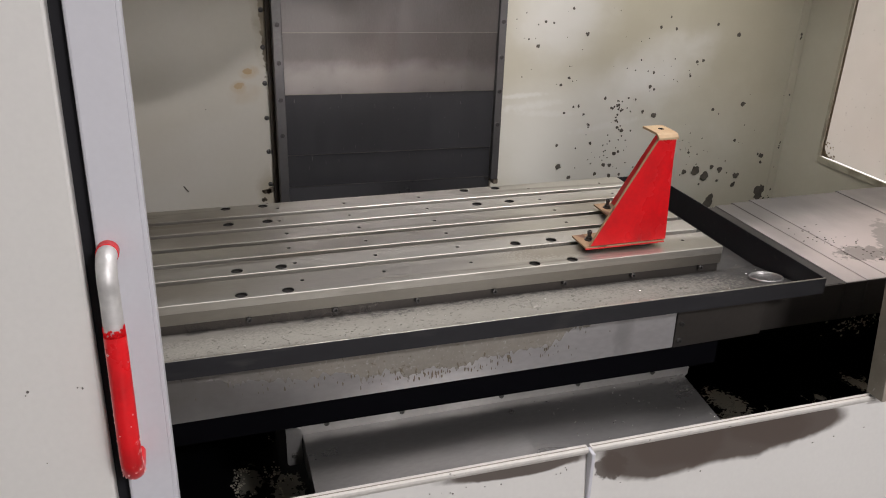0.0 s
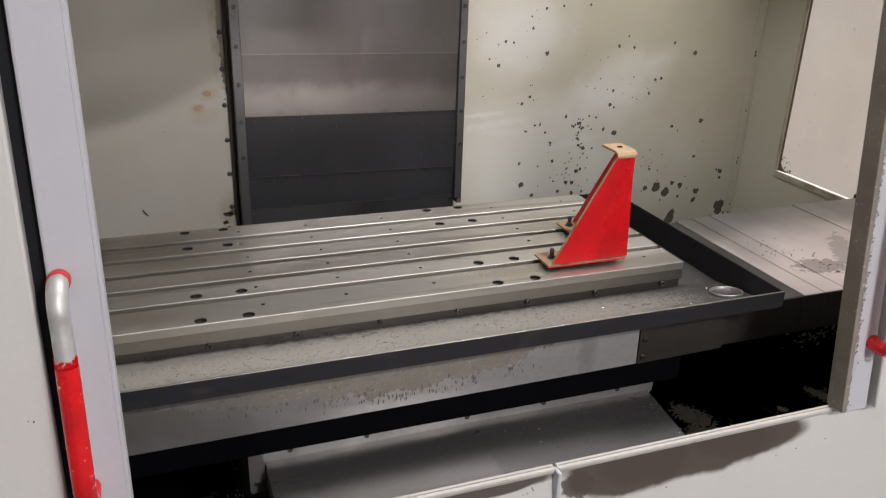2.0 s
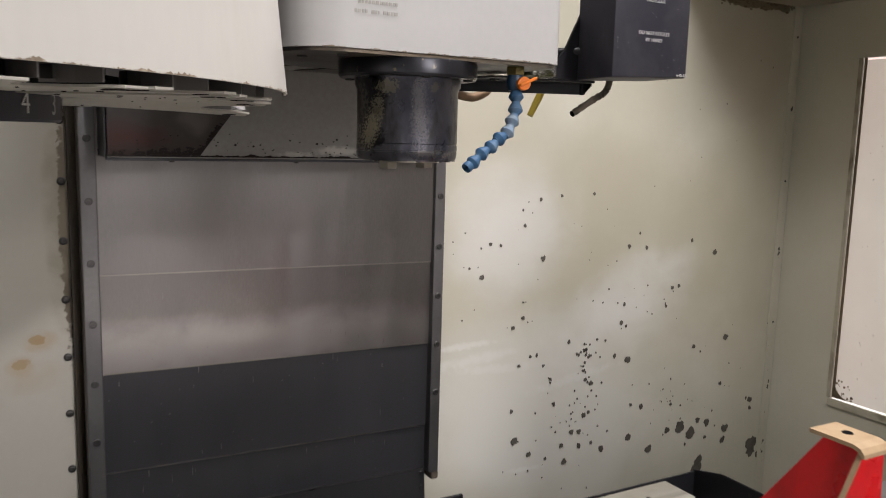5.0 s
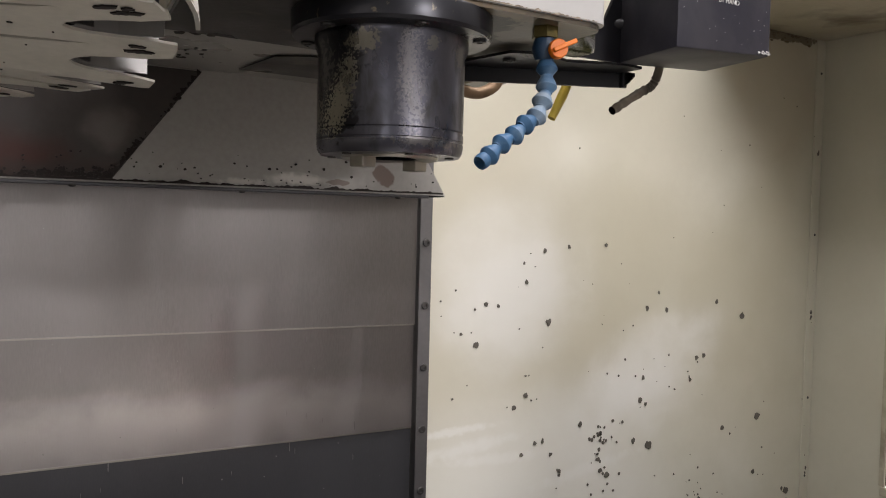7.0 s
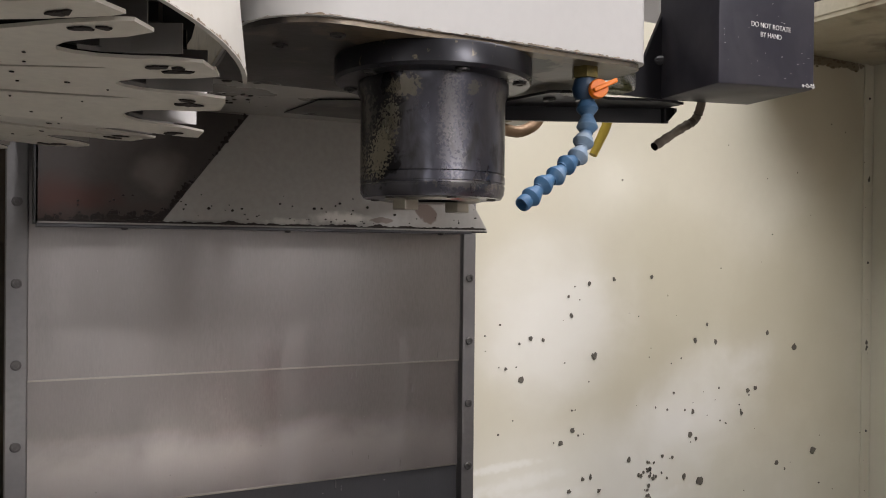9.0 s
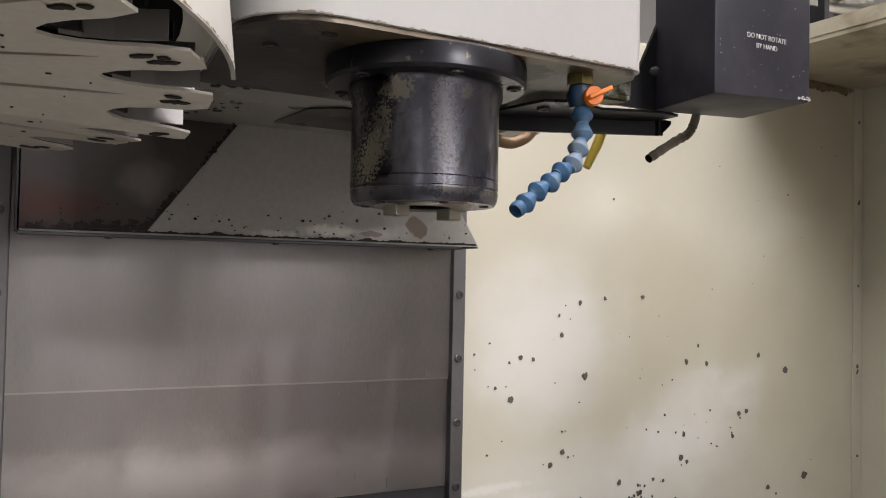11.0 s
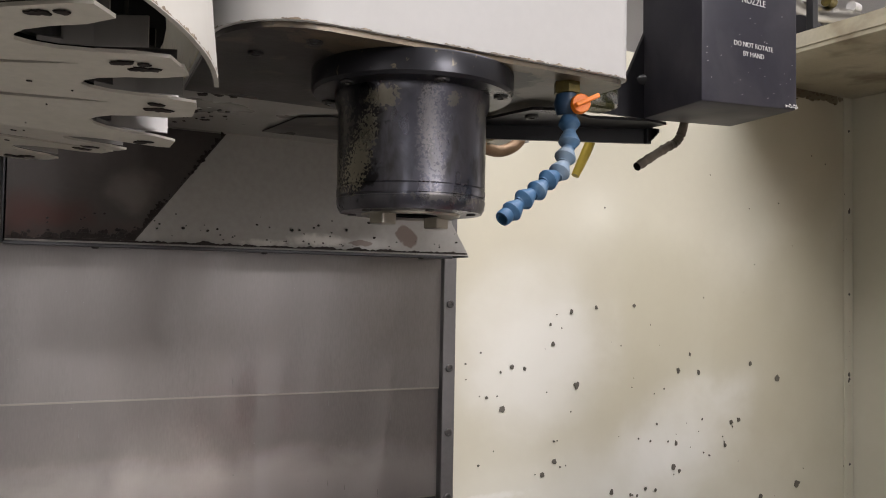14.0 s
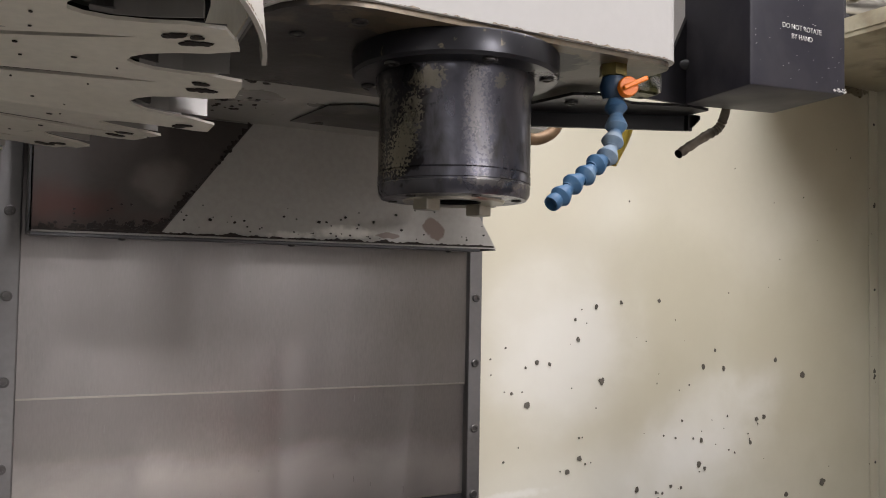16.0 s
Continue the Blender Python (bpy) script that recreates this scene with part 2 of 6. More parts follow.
M["foot_steel"] = surface("column_foot_steel", (0.125, 0.124, 0.128), (0.085, 0.085, 0.089), 0.36, 0.8, scale=4, stretch=(0.8, 1.5, 1), bump=0.05)
M["strip"] = surface("side_strip_steel", (0.24, 0.235, 0.235), (0.18, 0.175, 0.175), 0.42, 0.9, scale=7, bump=0.06)
M["strip_screw"] = surface("dished_screw_steel", (0.15, 0.145, 0.142), (0.08, 0.077, 0.075), 0.4, 0.9, scale=80, bump=0.05)
M["tray"] = surface("wet_black_tray", (0.016, 0.016, 0.019), (0.010, 0.010, 0.012), 0.40, 0.0, scale=5, stain=(0.03, 0.029, 0.028), stain_scale=60, stain_at=0.68, stain_soft=0.05, bump=0.06, spec=0.35)
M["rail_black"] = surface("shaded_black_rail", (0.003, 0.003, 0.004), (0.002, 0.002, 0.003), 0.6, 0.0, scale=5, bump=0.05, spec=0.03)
CRUST, FLAKE = (0.175, 0.167, 0.147), (0.28, 0.27, 0.235)
M["tray_floor"] = surface("wet_tray_floor", (0.060, 0.058, 0.054), (0.040, 0.039, 0.037), 0.36, 0.0, spec=0.35, scale=9, stain=(0.060, 0.056, 0.049), stain_scale=40, stain_at=0.62, stain_soft=0.06, stain_rough=0.45, bump=0.12, grain=180, level=True,
                          patches=((-0.50, -0.105, 0.95, 0.17, 0, CRUST, 0.92, 40, 0.45), (0.15, -0.10, 0.55, 0.15, 0, CRUST, 0.85, 90, 0.75), (0.40, -0.085, 0.36, 0.12, 0, CRUST, 0.7, 150, 1.1), (0.05, -0.09, 0.75, 0.10, 0, FLAKE, 0.55, 190, 1.2), (-0.35, -0.12, 0.5, 0.10, 0, FLAKE, 0.45, 160, 1.2)))
M["crust"] = surface("pale_coolant_flakes", (0.28, 0.27, 0.24), (0.20, 0.19, 0.17), 0.6, 0.1, scale=60, bump=0.1)
FILM = (0.33, 0.305, 0.265)
# Left end coloured darker as shading; the narrow dark patch paints a reflection.
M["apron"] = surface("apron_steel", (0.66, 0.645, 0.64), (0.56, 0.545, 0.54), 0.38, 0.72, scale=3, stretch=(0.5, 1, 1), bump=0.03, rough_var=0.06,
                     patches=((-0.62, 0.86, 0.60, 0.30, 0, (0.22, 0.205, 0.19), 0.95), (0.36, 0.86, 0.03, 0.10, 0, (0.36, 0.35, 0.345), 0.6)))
M["tray_lip"] = surface("brushed_black_lip", (0.075, 0.075, 0.080), (0.045, 0.045, 0.050), 0.38, 0.75, scale=5, stretch=(0.6, 1, 2), stain=(0.12, 0.115, 0.11), stain_scale=12, stain_at=0.66, stain_soft=0.12, bump=0.05)
# The film's left end is darkened to follow the plate's painted shading.
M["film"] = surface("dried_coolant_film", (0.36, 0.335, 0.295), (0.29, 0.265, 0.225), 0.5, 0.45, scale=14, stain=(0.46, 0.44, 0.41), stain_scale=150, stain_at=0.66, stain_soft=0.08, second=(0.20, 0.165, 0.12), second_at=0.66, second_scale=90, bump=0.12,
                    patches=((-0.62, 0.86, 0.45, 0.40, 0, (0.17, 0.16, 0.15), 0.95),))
M["drip"] = surface("brown_coolant_drips", (0.26, 0.22, 0.165), (0.17, 0.14, 0.10), 0.5, 0.3, scale=60, bump=0.12)
M["lower_steel"] = surface("lower_cover_steel", (0.21, 0.207, 0.20), (0.155, 0.152, 0.147), 0.36, 0.8, scale=4, stretch=(0.6, 1.5, 1), bump=0.05)
M["flange_steel"] = surface("flange_steel", (0.40, 0.39, 0.375), (0.30, 0.293, 0.28), 0.42, 0.8, scale=8, bump=0.08)
M["apron_plain"] = surface("apron_dark_steel", (0.125, 0.113, 0.103), (0.085, 0.076, 0.069), 0.33, 0.75, scale=3, bump=0.05)
M["way"] = surface("way_cover_steel", (0.15, 0.147, 0.143), (0.11, 0.107, 0.104), 0.34, 0.8, scale=3, stain=(0.08, 0.077, 0.074), stain_scale=4, stain_at=0.6, stain_soft=0.2, stain_rough=0.4, second=(0.4, 0.38, 0.35), second_at=0.78, second_scale=70, bump=0.05)
# Rear darkened as shade, front brightened as lamp glare; small patches are crud.
M["way_pale_lit"] = surface("way_cover_pale_lit_steel", (0.52, 0.49, 0.478), (0.44, 0.415, 0.40), 0.38, 0.7, scale=3, stretch=(2.0, 0.3, 1), stain=(0.30, 0.28, 0.27), stain_scale=4, stain_at=0.62, stain_soft=0.2, bump=0.05, level=True,
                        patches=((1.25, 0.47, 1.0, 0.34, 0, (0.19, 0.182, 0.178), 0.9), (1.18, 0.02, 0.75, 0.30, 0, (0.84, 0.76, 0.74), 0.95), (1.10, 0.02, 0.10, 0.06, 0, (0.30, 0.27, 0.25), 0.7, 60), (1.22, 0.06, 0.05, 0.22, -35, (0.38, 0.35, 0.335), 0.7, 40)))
SHOWING = (0.74, 0.71, 0.61)
M["pit"] = surface("black_sludge", (0.0025, 0.0025, 0.003), (0.0015, 0.0015, 0.002), 0.5, 0.0, scale=3, bump=0.2, spec=0.06, level=True,
                   patches=((0.885, 0.125, 0.060, 0.10, 20, SHOWING, 0.95, 110, 1.05), (0.86, 0.05, 0.05, 0.06, 0, SHOWING, 0.95, 120, 1.1), (1.30, 0.105, 0.030, 0.075, 15, SHOWING, 0.95, 120, 1.1), (1.145, 0.078, 0.022, 0.022, 0, SHOWING, 0.95, 110, 1.0), (-0.36, 0.14, 0.04, 0.07, 0, SHOWING, 0.25, 70, 1.4), (-0.28, 0.09, 0.045, 0.08, 0, SHOWING, 0.4, 80, 1.5)))
M["black"] = surface("black_enamel", (0.016, 0.016, 0.018), (0.024, 0.024, 0.026), 0.34, 0.0, scale=5, second=(0.20, 0.19, 0.18), second_at=0.80, second_scale=90, bump=0.04)
# Pale crust tone, and a dark tone for both sides of the nose.
PALE_CRUST, SIDE_BLACK = (0.25, 0.23, 0.185), (0.020, 0.019, 0.021)
M["nose"] = surface("black_oxide_spindle", (0.135, 0.135, 0.162), (0.085, 0.085, 0.102), 0.30, 0.92, scale=11, stretch=(1, 1, 0.4), stain=(0.06, 0.058, 0.060), stain_scale=60, stain_at=0.60, stain_soft=0.10,
                    stain_rough=0.5, bump=0.06, rough_var=0.06,
                    patches=((0.108, 1.545, 0.045, 0.09, 0, SIDE_BLACK, 0.85, 55, 0.9), (0.262, 1.55, 0.030, 0.10, 0, SIDE_BLACK, 0.6, 60, 0.9), (0.172, 1.535, 0.016, 0.060, 0, (0.24, 0.23, 0.23), 0.35, 400, 2.2), (0.168, 1.555, 0.010, 0.040, 0, (0.28, 0.265, 0.26), 0.35, 460, 2.2),
                             (0.127, 1.530, 0.0075, 0.045, 6, PALE_CRUST, 0.75, 420, 1.6), (0.1245, 1.516, 0.006, 0.030, 4, (0.34, 0.315, 0.25), 0.75, 420, 1.5), (0.116, 1.552, 0.010, 0.030, 0, (0.11, 0.104, 0.094), 0.7, 260, 1.4), (0.137, 1.571, 0.013, 0.013, 0, PALE_CRUST, 0.7, 300, 1.4), (0.106, 1.535, 0.006, 0.040, 0, (0.10, 0.092, 0.080), 0.7, 300, 1.4),
                             (0.190, 1.571, 0.010, 0.008, 0, PALE_CRUST, 0.5, 400, 1.5), (0.226, 1.566, 0.014, 0.014, 0, (0.16, 0.152, 0.135), 0.6, 400, 1.5), (0.19, 1.490, 0.05, 0.006, 0, (0.26, 0.245, 0.22), 0.45, 200, 1.2)))
M["flange_black"] = surface("oiled_black_flange", (0.030, 0.030, 0.035), (0.020, 0.020, 0.024), 0.32, 0.6, scale=9, second=(0.13, 0.11, 0.075), second_at=0.68, second_scale=120, bump=0.05)
M["box_black"] = surface("blue_black_box_enamel", (0.042, 0.041, 0.054), (0.032, 0.031, 0.043), 0.42, scale=7, spec=0.3, stain=(0.075, 0.072, 0.080), stain_scale=10, stain_at=0.62, stain_soft=0.12, second=(0.22, 0.21, 0.20), second_at=0.80, second_scale=130, bump=0.05)
M["arm_black"] = surface("oily_black_bracket", (0.014, 0.013, 0.016), (0.010, 0.010, 0.012), 0.36, scale=9, second=(0.09, 0.07, 0.05), second_at=0.76, second_scale=60, bump=0.06)
M["brown_rim"] = surface("brown_bare_rim", (0.24, 0.185, 0.12), (0.12, 0.09, 0.06), 0.55, scale=80, stain=(0.42, 0.36, 0.27), stain_scale=160, stain_at=0.6, bump=0.1)
# The two pale patches paint dent highlights along the hood's lower edge.
M["hood"] = surface("hood_gray_paint", (0.385, 0.37, 0.345), (0.33, 0.317, 0.293), 0.36, 0.0, scale=3, second=(0.09, 0.075, 0.065), second_at=0.78, second_scale=24, bump=0.05, patches=((0.424, 1.490, 0.030, 0.020, 35, (0.17, 0.125, 0.105), 0.95, 55, 0.55), (0.345, 1.476, 0.030, 0.007, 0, (0.17, 0.13, 0.11), 0.9, 70, 0.6), (0.28, 1.478, 0.06, 0.012, 0, (0.75, 0.73, 0.68), 0.8), (0.20, 1.470, 0.05, 0.008, 0, (0.72, 0.70, 0.65), 0.6)))
M["hood_wet"] = surface("hood_oil_film", (0.072, 0.063, 0.058), (0.054, 0.047, 0.043), 0.42, 0.0, scale=4, bump=0.05, spec=0.2, patches=((-0.085, 1.485, 0.08, 0.06, 0, (0.07, 0.032, 0.026), 0.9), (-0.05, 1.472, 0.14, 0.022, 0, (0.05, 0.038, 0.034), 0.8), (0.02, 1.475, 0.05, 0.025, 0, (0.06, 0.045, 0.04), 0.9), (0.03, 1.53, 0.05, 0.04, 0, (0.16, 0.14, 0.125), 0.6)))
M["peeled"] = surface("dark_peeled_paint", (0.016, 0.012, 0.011), (0.032, 0.025, 0.021), 0.55, scale=40, bump=0.1, spec=0.2)
M["under"] = surface("head_underside_film", (0.042, 0.036, 0.032), (0.026, 0.023, 0.021), 0.34, 0.3, scale=6, stain=(0.13, 0.11, 0.075), stain_scale=26, stain_at=0.66, stain_soft=0.08, bump=0.10, level=True,
                     patches=((0.18, 0.418, 0.17, 0.035, 0, (0.20, 0.15, 0.09), 0.7, 70, 1.0), (0.10, 0.43, 0.10, 0.05, 20, (0.13, 0.10, 0.065), 0.6, 90, 1.1), (0.33, 0.46, 0.07, 0.08, 0, (0.17, 0.155, 0.13), 0.7, 40, 0.7), (0.30, 0.42, 0.10, 0.03, 0, (0.16, 0.135, 0.10), 0.7, 120, 1.0)))
M["red"] = surface("red_enamel", (0.72, 0.009, 0.014), (0.62, 0.008, 0.012), 0.30, 0.0, scale=9, bump=0.03, stain=(0.42, 0.007, 0.010), stain_scale=12, stain_at=0.63, stain_soft=0.12)
M["pink_wear"] = surface("worn_pink_dip", (0.72, 0.42, 0.40), (0.70, 0.30, 0.29), 0.5, scale=60, bump=0.05)
M["tan"] = surface("rusted_tan_edge", (0.36, 0.235, 0.135), (0.27, 0.165, 0.09), 0.6, 0.1, scale=18, bump=0.08, stain=(0.15, 0.07, 0.04), stain_scale=25, stain_at=0.6)
M["chrome"] = surface("worn_handle_steel", (0.66, 0.65, 0.63), (0.54, 0.53, 0.52), 0.55, 0.6, scale=40, bump=0.08)
M["bolt"] = surface("socket_bolt_steel", (0.14, 0.135, 0.13), (0.08, 0.077, 0.075), 0.45, 0.9, scale=60, bump=0.05)
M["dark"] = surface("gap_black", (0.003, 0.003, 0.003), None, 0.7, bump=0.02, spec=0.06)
M["rubber"] = surface("black_rubber_seal", (0.007, 0.007, 0.009), (0.010, 0.010, 0.012), 0.6, bump=0.08, spec=0.2)
M["chip"] = surface("bare_chip_primer", (0.130, 0.118, 0.098), (0.085, 0.076, 0.064), 0.6, 0.0, scale=40, bump=0.08, spec=0.25)
M["worn"] = surface("rubbed_bare_steel", (0.20, 0.185, 0.172), (0.165, 0.152, 0.14), 0.5, 0.3, scale=9, stretch=(0.4, 1, 1), bump=0.04)
M["blue"] = surface("blue_acetal", (0.040, 0.112, 0.215), (0.032, 0.085, 0.165), 0.55, scale=20, stain=(0.20, 0.27, 0.33), stain_scale=22, stain_at=0.60, stain_soft=0.1, bump=0.08, spec=0.35)
M["blue_filmed"] = surface("blue_acetal_dried_film", (0.09, 0.18, 0.30), (0.06, 0.13, 0.23), 0.6, scale=25, stain=(0.24, 0.29, 0.33), stain_scale=30, stain_at=0.52, stain_soft=0.12, bump=0.08, spec=0.3)
M["navy"] = surface("dark_blue_acetal", (0.018, 0.05, 0.10), (0.012, 0.03, 0.06), 0.4, scale=20, bump=0.05)
M["orange"] = surface("orange_acetal", (0.93, 0.235, 0.006), (0.86, 0.20, 0.005), 0.4, bump=0.02)
M["brass"] = surface("tarnished_brass", (0.21, 0.165, 0.05), (0.07, 0.06, 0.03), 0.45, 0.8, scale=60, bump=0.1)
M["yellow"] = surface("yellow_plastic", (0.58, 0.43, 0.045), (0.45, 0.33, 0.04), 0.45, bump=0.03)
M["stained"] = surface("stained_bright_metal", (0.55, 0.54, 0.50), (0.45, 0.43, 0.37), 0.3, 0.8, scale=30, stain=(0.10, 0.10, 0.045), stain_scale=45, stain_at=0.46, stain_soft=0.05, bump=0.05)
M["copper"] = surface("dull_copper_tube", (0.33, 0.22, 0.13), (0.22, 0.14, 0.08), 0.55, 0.5, scale=40, bump=0.08)
M["grime_tube"] = surface("grimy_tube", (0.20, 0.165, 0.12), (0.08, 0.065, 0.05), 0.6, 0.2, scale=50, bump=0.25)
M["white_ink"] = surface("white_ink", (0.75, 0.74, 0.72), None, 0.5, bump=0.0)
M["scratch"] = surface("dried_splash_marks", (0.30, 0.285, 0.275), (0.16, 0.15, 0.145), 0.5, scale=40, bump=0.0)
M["gray_ink_pale"] = surface("pale_gray_ink", (0.52, 0.51, 0.49), None, 0.5, bump=0.0)
M["gray_ink"] = surface("worn_gray_ink", (0.42, 0.40, 0.36), None, 0.5, bump=0.0)
M["concrete"] = surface("shop_concrete", (0.085, 0.083, 0.081), (0.065, 0.064, 0.062), 0.6, scale=1.5, bump=0.1)
M["shop_wall"] = surface("shop_wall_paint", (0.72, 0.71, 0.69), (0.67, 0.66, 0.64), 0.7, scale=0.8, bump=0.05)
M["dim_band"] = surface("dim_band_dark", (0.06, 0.06, 0.065), (0.05, 0.05, 0.053), 0.6, scale=0.8, bump=0.05)
M["swarf"] = surface("bright_metal_chip", (0.75, 0.74, 0.71), None, 0.22, 1.0, bump=0.0)

# ---- mesh helpers ----


def thing(name, label, category, group="", kind=""):
    return tagged(new(name), label, category, group, kind)


def part(name, bm, material, parent=None, label="", smooth=0.0):
    """One mesh object out of bm, under a thing or a part; smooth: degrees under which edges are shaded soft."""
    me = bpy.data.meshes.new(name)
    bmesh.ops.recalc_face_normals(bm, faces=bm.faces)
    bm.to_mesh(me)
    bm.free()
    me.materials.append(M[material])
    if smooth:
        me.shade_smooth()
        me.set_sharp_from_angle(angle=radians(smooth))
    ob = new(name, me)
    if parent:
        ob.parent = parent
    if label:
        ob["label"] = label
    return ob


def structure(name, bm, material, label, category, smooth=0.0):
    return tagged(part(name, bm, material, None, label, smooth), label, category, "", "structure")


def box(bm, x0, x1, y0, y1, z0, z1, bevel=0.0, m=None):
    t = bmesh.new()
    bmesh.ops.create_cube(t, size=1)
    bmesh.ops.transform(t, matrix=Matrix.LocRotScale(((x0 + x1) / 2, (y0 + y1) / 2, (z0 + z1) / 2), None, (x1 - x0, y1 - y0, z1 - z0)), verts=t.verts)
    if bevel:
        bmesh.ops.bevel(t, geom=list(t.edges), offset=bevel, segments=2, affect="EDGES", profile=0.5)
    if m is not None:
        bmesh.ops.transform(t, matrix=m, verts=t.verts)
    merge(bm, t)
    return bm


def merge(bm, t):
    lookup = {v: bm.verts.new(v.co) for v in t.verts}
    for f in t.faces:
        bm.faces.new([lookup[v] for v in f.verts])
    t.free()


def prism(bm, outline, axis, a, b, bevel=0.0):
    """A flat outline of (u, v) pairs, given thickness from a to b along the axis: x -> (y, z), y -> (x, z), z -> (x, y)."""
    def at(u, v, w):
        return {"x": (w, u, v), "y": (u, w, v), "z": (u, v, w)}[axis]
    t = bmesh.new()
    lo = [t.verts.new(at(u, v, a)) for u, v in outline]
    hi = [t.verts.new(at(u, v, b)) for u, v in outline]
    n = len(outline)
    t.faces.new(lo[::-1])
    t.faces.new(hi)
    for k in range(n):
        t.faces.new((lo[k], lo[(k + 1) % n], hi[(k + 1) % n], hi[k]))
    if bevel:
        bmesh.ops.bevel(t, geom=list(t.edges), offset=bevel, segments=2, affect="EDGES", profile=0.5)
    merge(bm, t)
    return bm


def lathe(bm, cx, cy, profile, seg=48, a0=0.0, a1=360.0, m=None):
    """Turns a profile of (radius, z) about the upright line through (cx, cy)."""
    whole = abs(a1 - a0 - 360) < 1e-6
    n = seg if whole else seg + 1
    t = bmesh.new()
    rings = []
    for k in range(n):
        a = radians(a0 + (a1 - a0) * k / seg)
        rings.append([t.verts.new((cx + r * math.cos(a), cy + r * math.sin(a), z)) for r, z in profile])
    for k in range(seg):
        p, q = rings[k], rings[(k + 1) % n]
        for j in range(len(profile) - 1):
            t.faces.new((p[j], q[j], q[j + 1], p[j + 1]))
    bmesh.ops.remove_doubles(t, verts=t.verts, dist=1e-6)
    if m is not None:
        bmesh.ops.transform(t, matrix=m, verts=t.verts)
    merge(bm, t)
    return bm


def tube(bm, pts, r, seg=14, radii=None):
    """A round tube with closed ends along points, with a radius at each."""
    pts = [Vector(p) for p in pts]
    radii = radii or [r] * len(pts)
    t = bmesh.new()
    rings = []
    up = Vector((0.31, 0.17, 0.93))
    for k, p in enumerate(pts):
        d = (pts[min(k + 1, len(pts) - 1)] - pts[max(k - 1, 0)]).normalized()
        u = d.cross(up).normalized()
        v = d.cross(u)
        rings.append([t.verts.new(p + radii[k] * (math.cos(2 * math.pi * j / seg) * u + math.sin(2 * math.pi * j / seg) * v)) for j in range(seg)])
    for a, b in zip(rings, rings[1:]):
        for j in range(seg):
            t.faces.new((a[j], a[(j + 1) % seg], b[(j + 1) % seg], b[j]))
    t.faces.new(rings[0][::-1])
    t.faces.new(rings[-1])
    merge(bm, t)
    return bm


def curve_pts(ctrl, n=8):
    """Smooth points through control points."""
    c = [Vector(p) for p in ctrl]
    c = [2 * c[0] - c[1]] + c + [2 * c[-1] - c[-2]]
    out = []
    for k in range(1, len(c) - 2):
        for j in range(n):
            t = j / n
            out.append(0.5 * (2 * c[k] + (c[k + 1] - c[k - 1]) * t + (2 * c[k - 1] - 5 * c[k] + 4 * c[k + 1] - c[k + 2]) * t * t
                              + (3 * c[k] - c[k - 1] - 3 * c[k + 1] + c[k + 2]) * t ** 3))
    return out + [c[-2]]


def along(p, d):
    """A pose at p whose z axis points along d."""
    return Matrix.Translation(p) @ Vector(d).to_track_quat("Z", "Y").to_matrix().to_4x4()


def cap_screw(bm, p, d, r=0.006, h=0.006):
    """A socket-head screw with a hollow, its head standing along d."""
    lathe(bm, 0, 0, [(0, -0.002), (r, -0.002), (r, h * 0.85), (r * 0.86, h), (r * 0.52, h), (r * 0.5, h * 0.4), (0, h * 0.4)], 12, m=along(p, d))
    return bm


def screws(name, parent, at, d, r=0.006, h=0.006, kind=cap_screw, material="bolt"):
    """Single screws on one shared mesh, heads along d, at the points given."""
    bm = bmesh.new()
    kind(bm, (0, 0, 0), d, r, h)
    first = part(name, bm, material, parent)
    first.location = at[0]
    for p in at[1:]:
        o = first.copy()
        scene.collection.objects.link(o)
        o.location = p


def button_screw(bm, p, d, r=0.007, h=0.004):
    lathe(bm, 0, 0, [(0, -0.001), (r, -0.001), (r, h * 0.3), (r * 0.75, h * 0.85), (r * 0.45, h), (r * 0.4, h * 0.5), (0, h * 0.5)], 12, m=along(p, d))
    return bm


def blotch(bm, o, u, v, r, rng, seg=9, stretch=1.0):
    """An uneven flat flake about o in the plane of u and v."""
    o, u, v = Vector(o), Vector(u), Vector(v)
    n = u.cross(v).normalized()
    ph = rng.random() * 6.28
    rim, top = [], []
    for k in range(seg):
        a = 2 * math.pi * k / seg
        rr = r * (0.72 + 0.5 * rng.random())
        p = o + rr * (math.cos(a + ph) * u * stretch + math.sin(a + ph) * v)
        rim.append(bm.verts.new(p))
        top.append(bm.verts.new(o + (p - o) * 0.9 + n * 0.0008))
    bm.faces.new(top)
    for k in range(seg):
        bm.faces.new((rim[k], rim[(k + 1) % seg], top[(k + 1) % seg], top[k]))


def lettering(name, text, size, m, material, parent, depth=0.0003, align="LEFT"):
    cu = bpy.data.curves.new(name, "FONT")
    cu.body, cu.size, cu.extrude, cu.align_x, cu.offset = text, size, depth, align, -0.012 * size
    tmp = bpy.data.objects.new("tmp_text", cu)
    me = bpy.data.meshes.new_from_object(tmp)
    bpy.data.objects.remove(tmp)
    me.transform(m)
    me.materials.clear()
    me.materials.append(M[material])
    ob = new(name, me)
    ob.parent = parent
    return ob


# ================= setting: the shop round the machine =================
structure("floor", box(bmesh.new(), -4, 5, -5, 4, -0.1, 0.0), "concrete", "gray concrete workshop floor under the machine", "floor")
structure("ceiling", box(bmesh.new(), -4, 5, -5, 4, 3.6, 3.7), "shop_wall", "plain pale workshop ceiling above the machine", "ceiling")
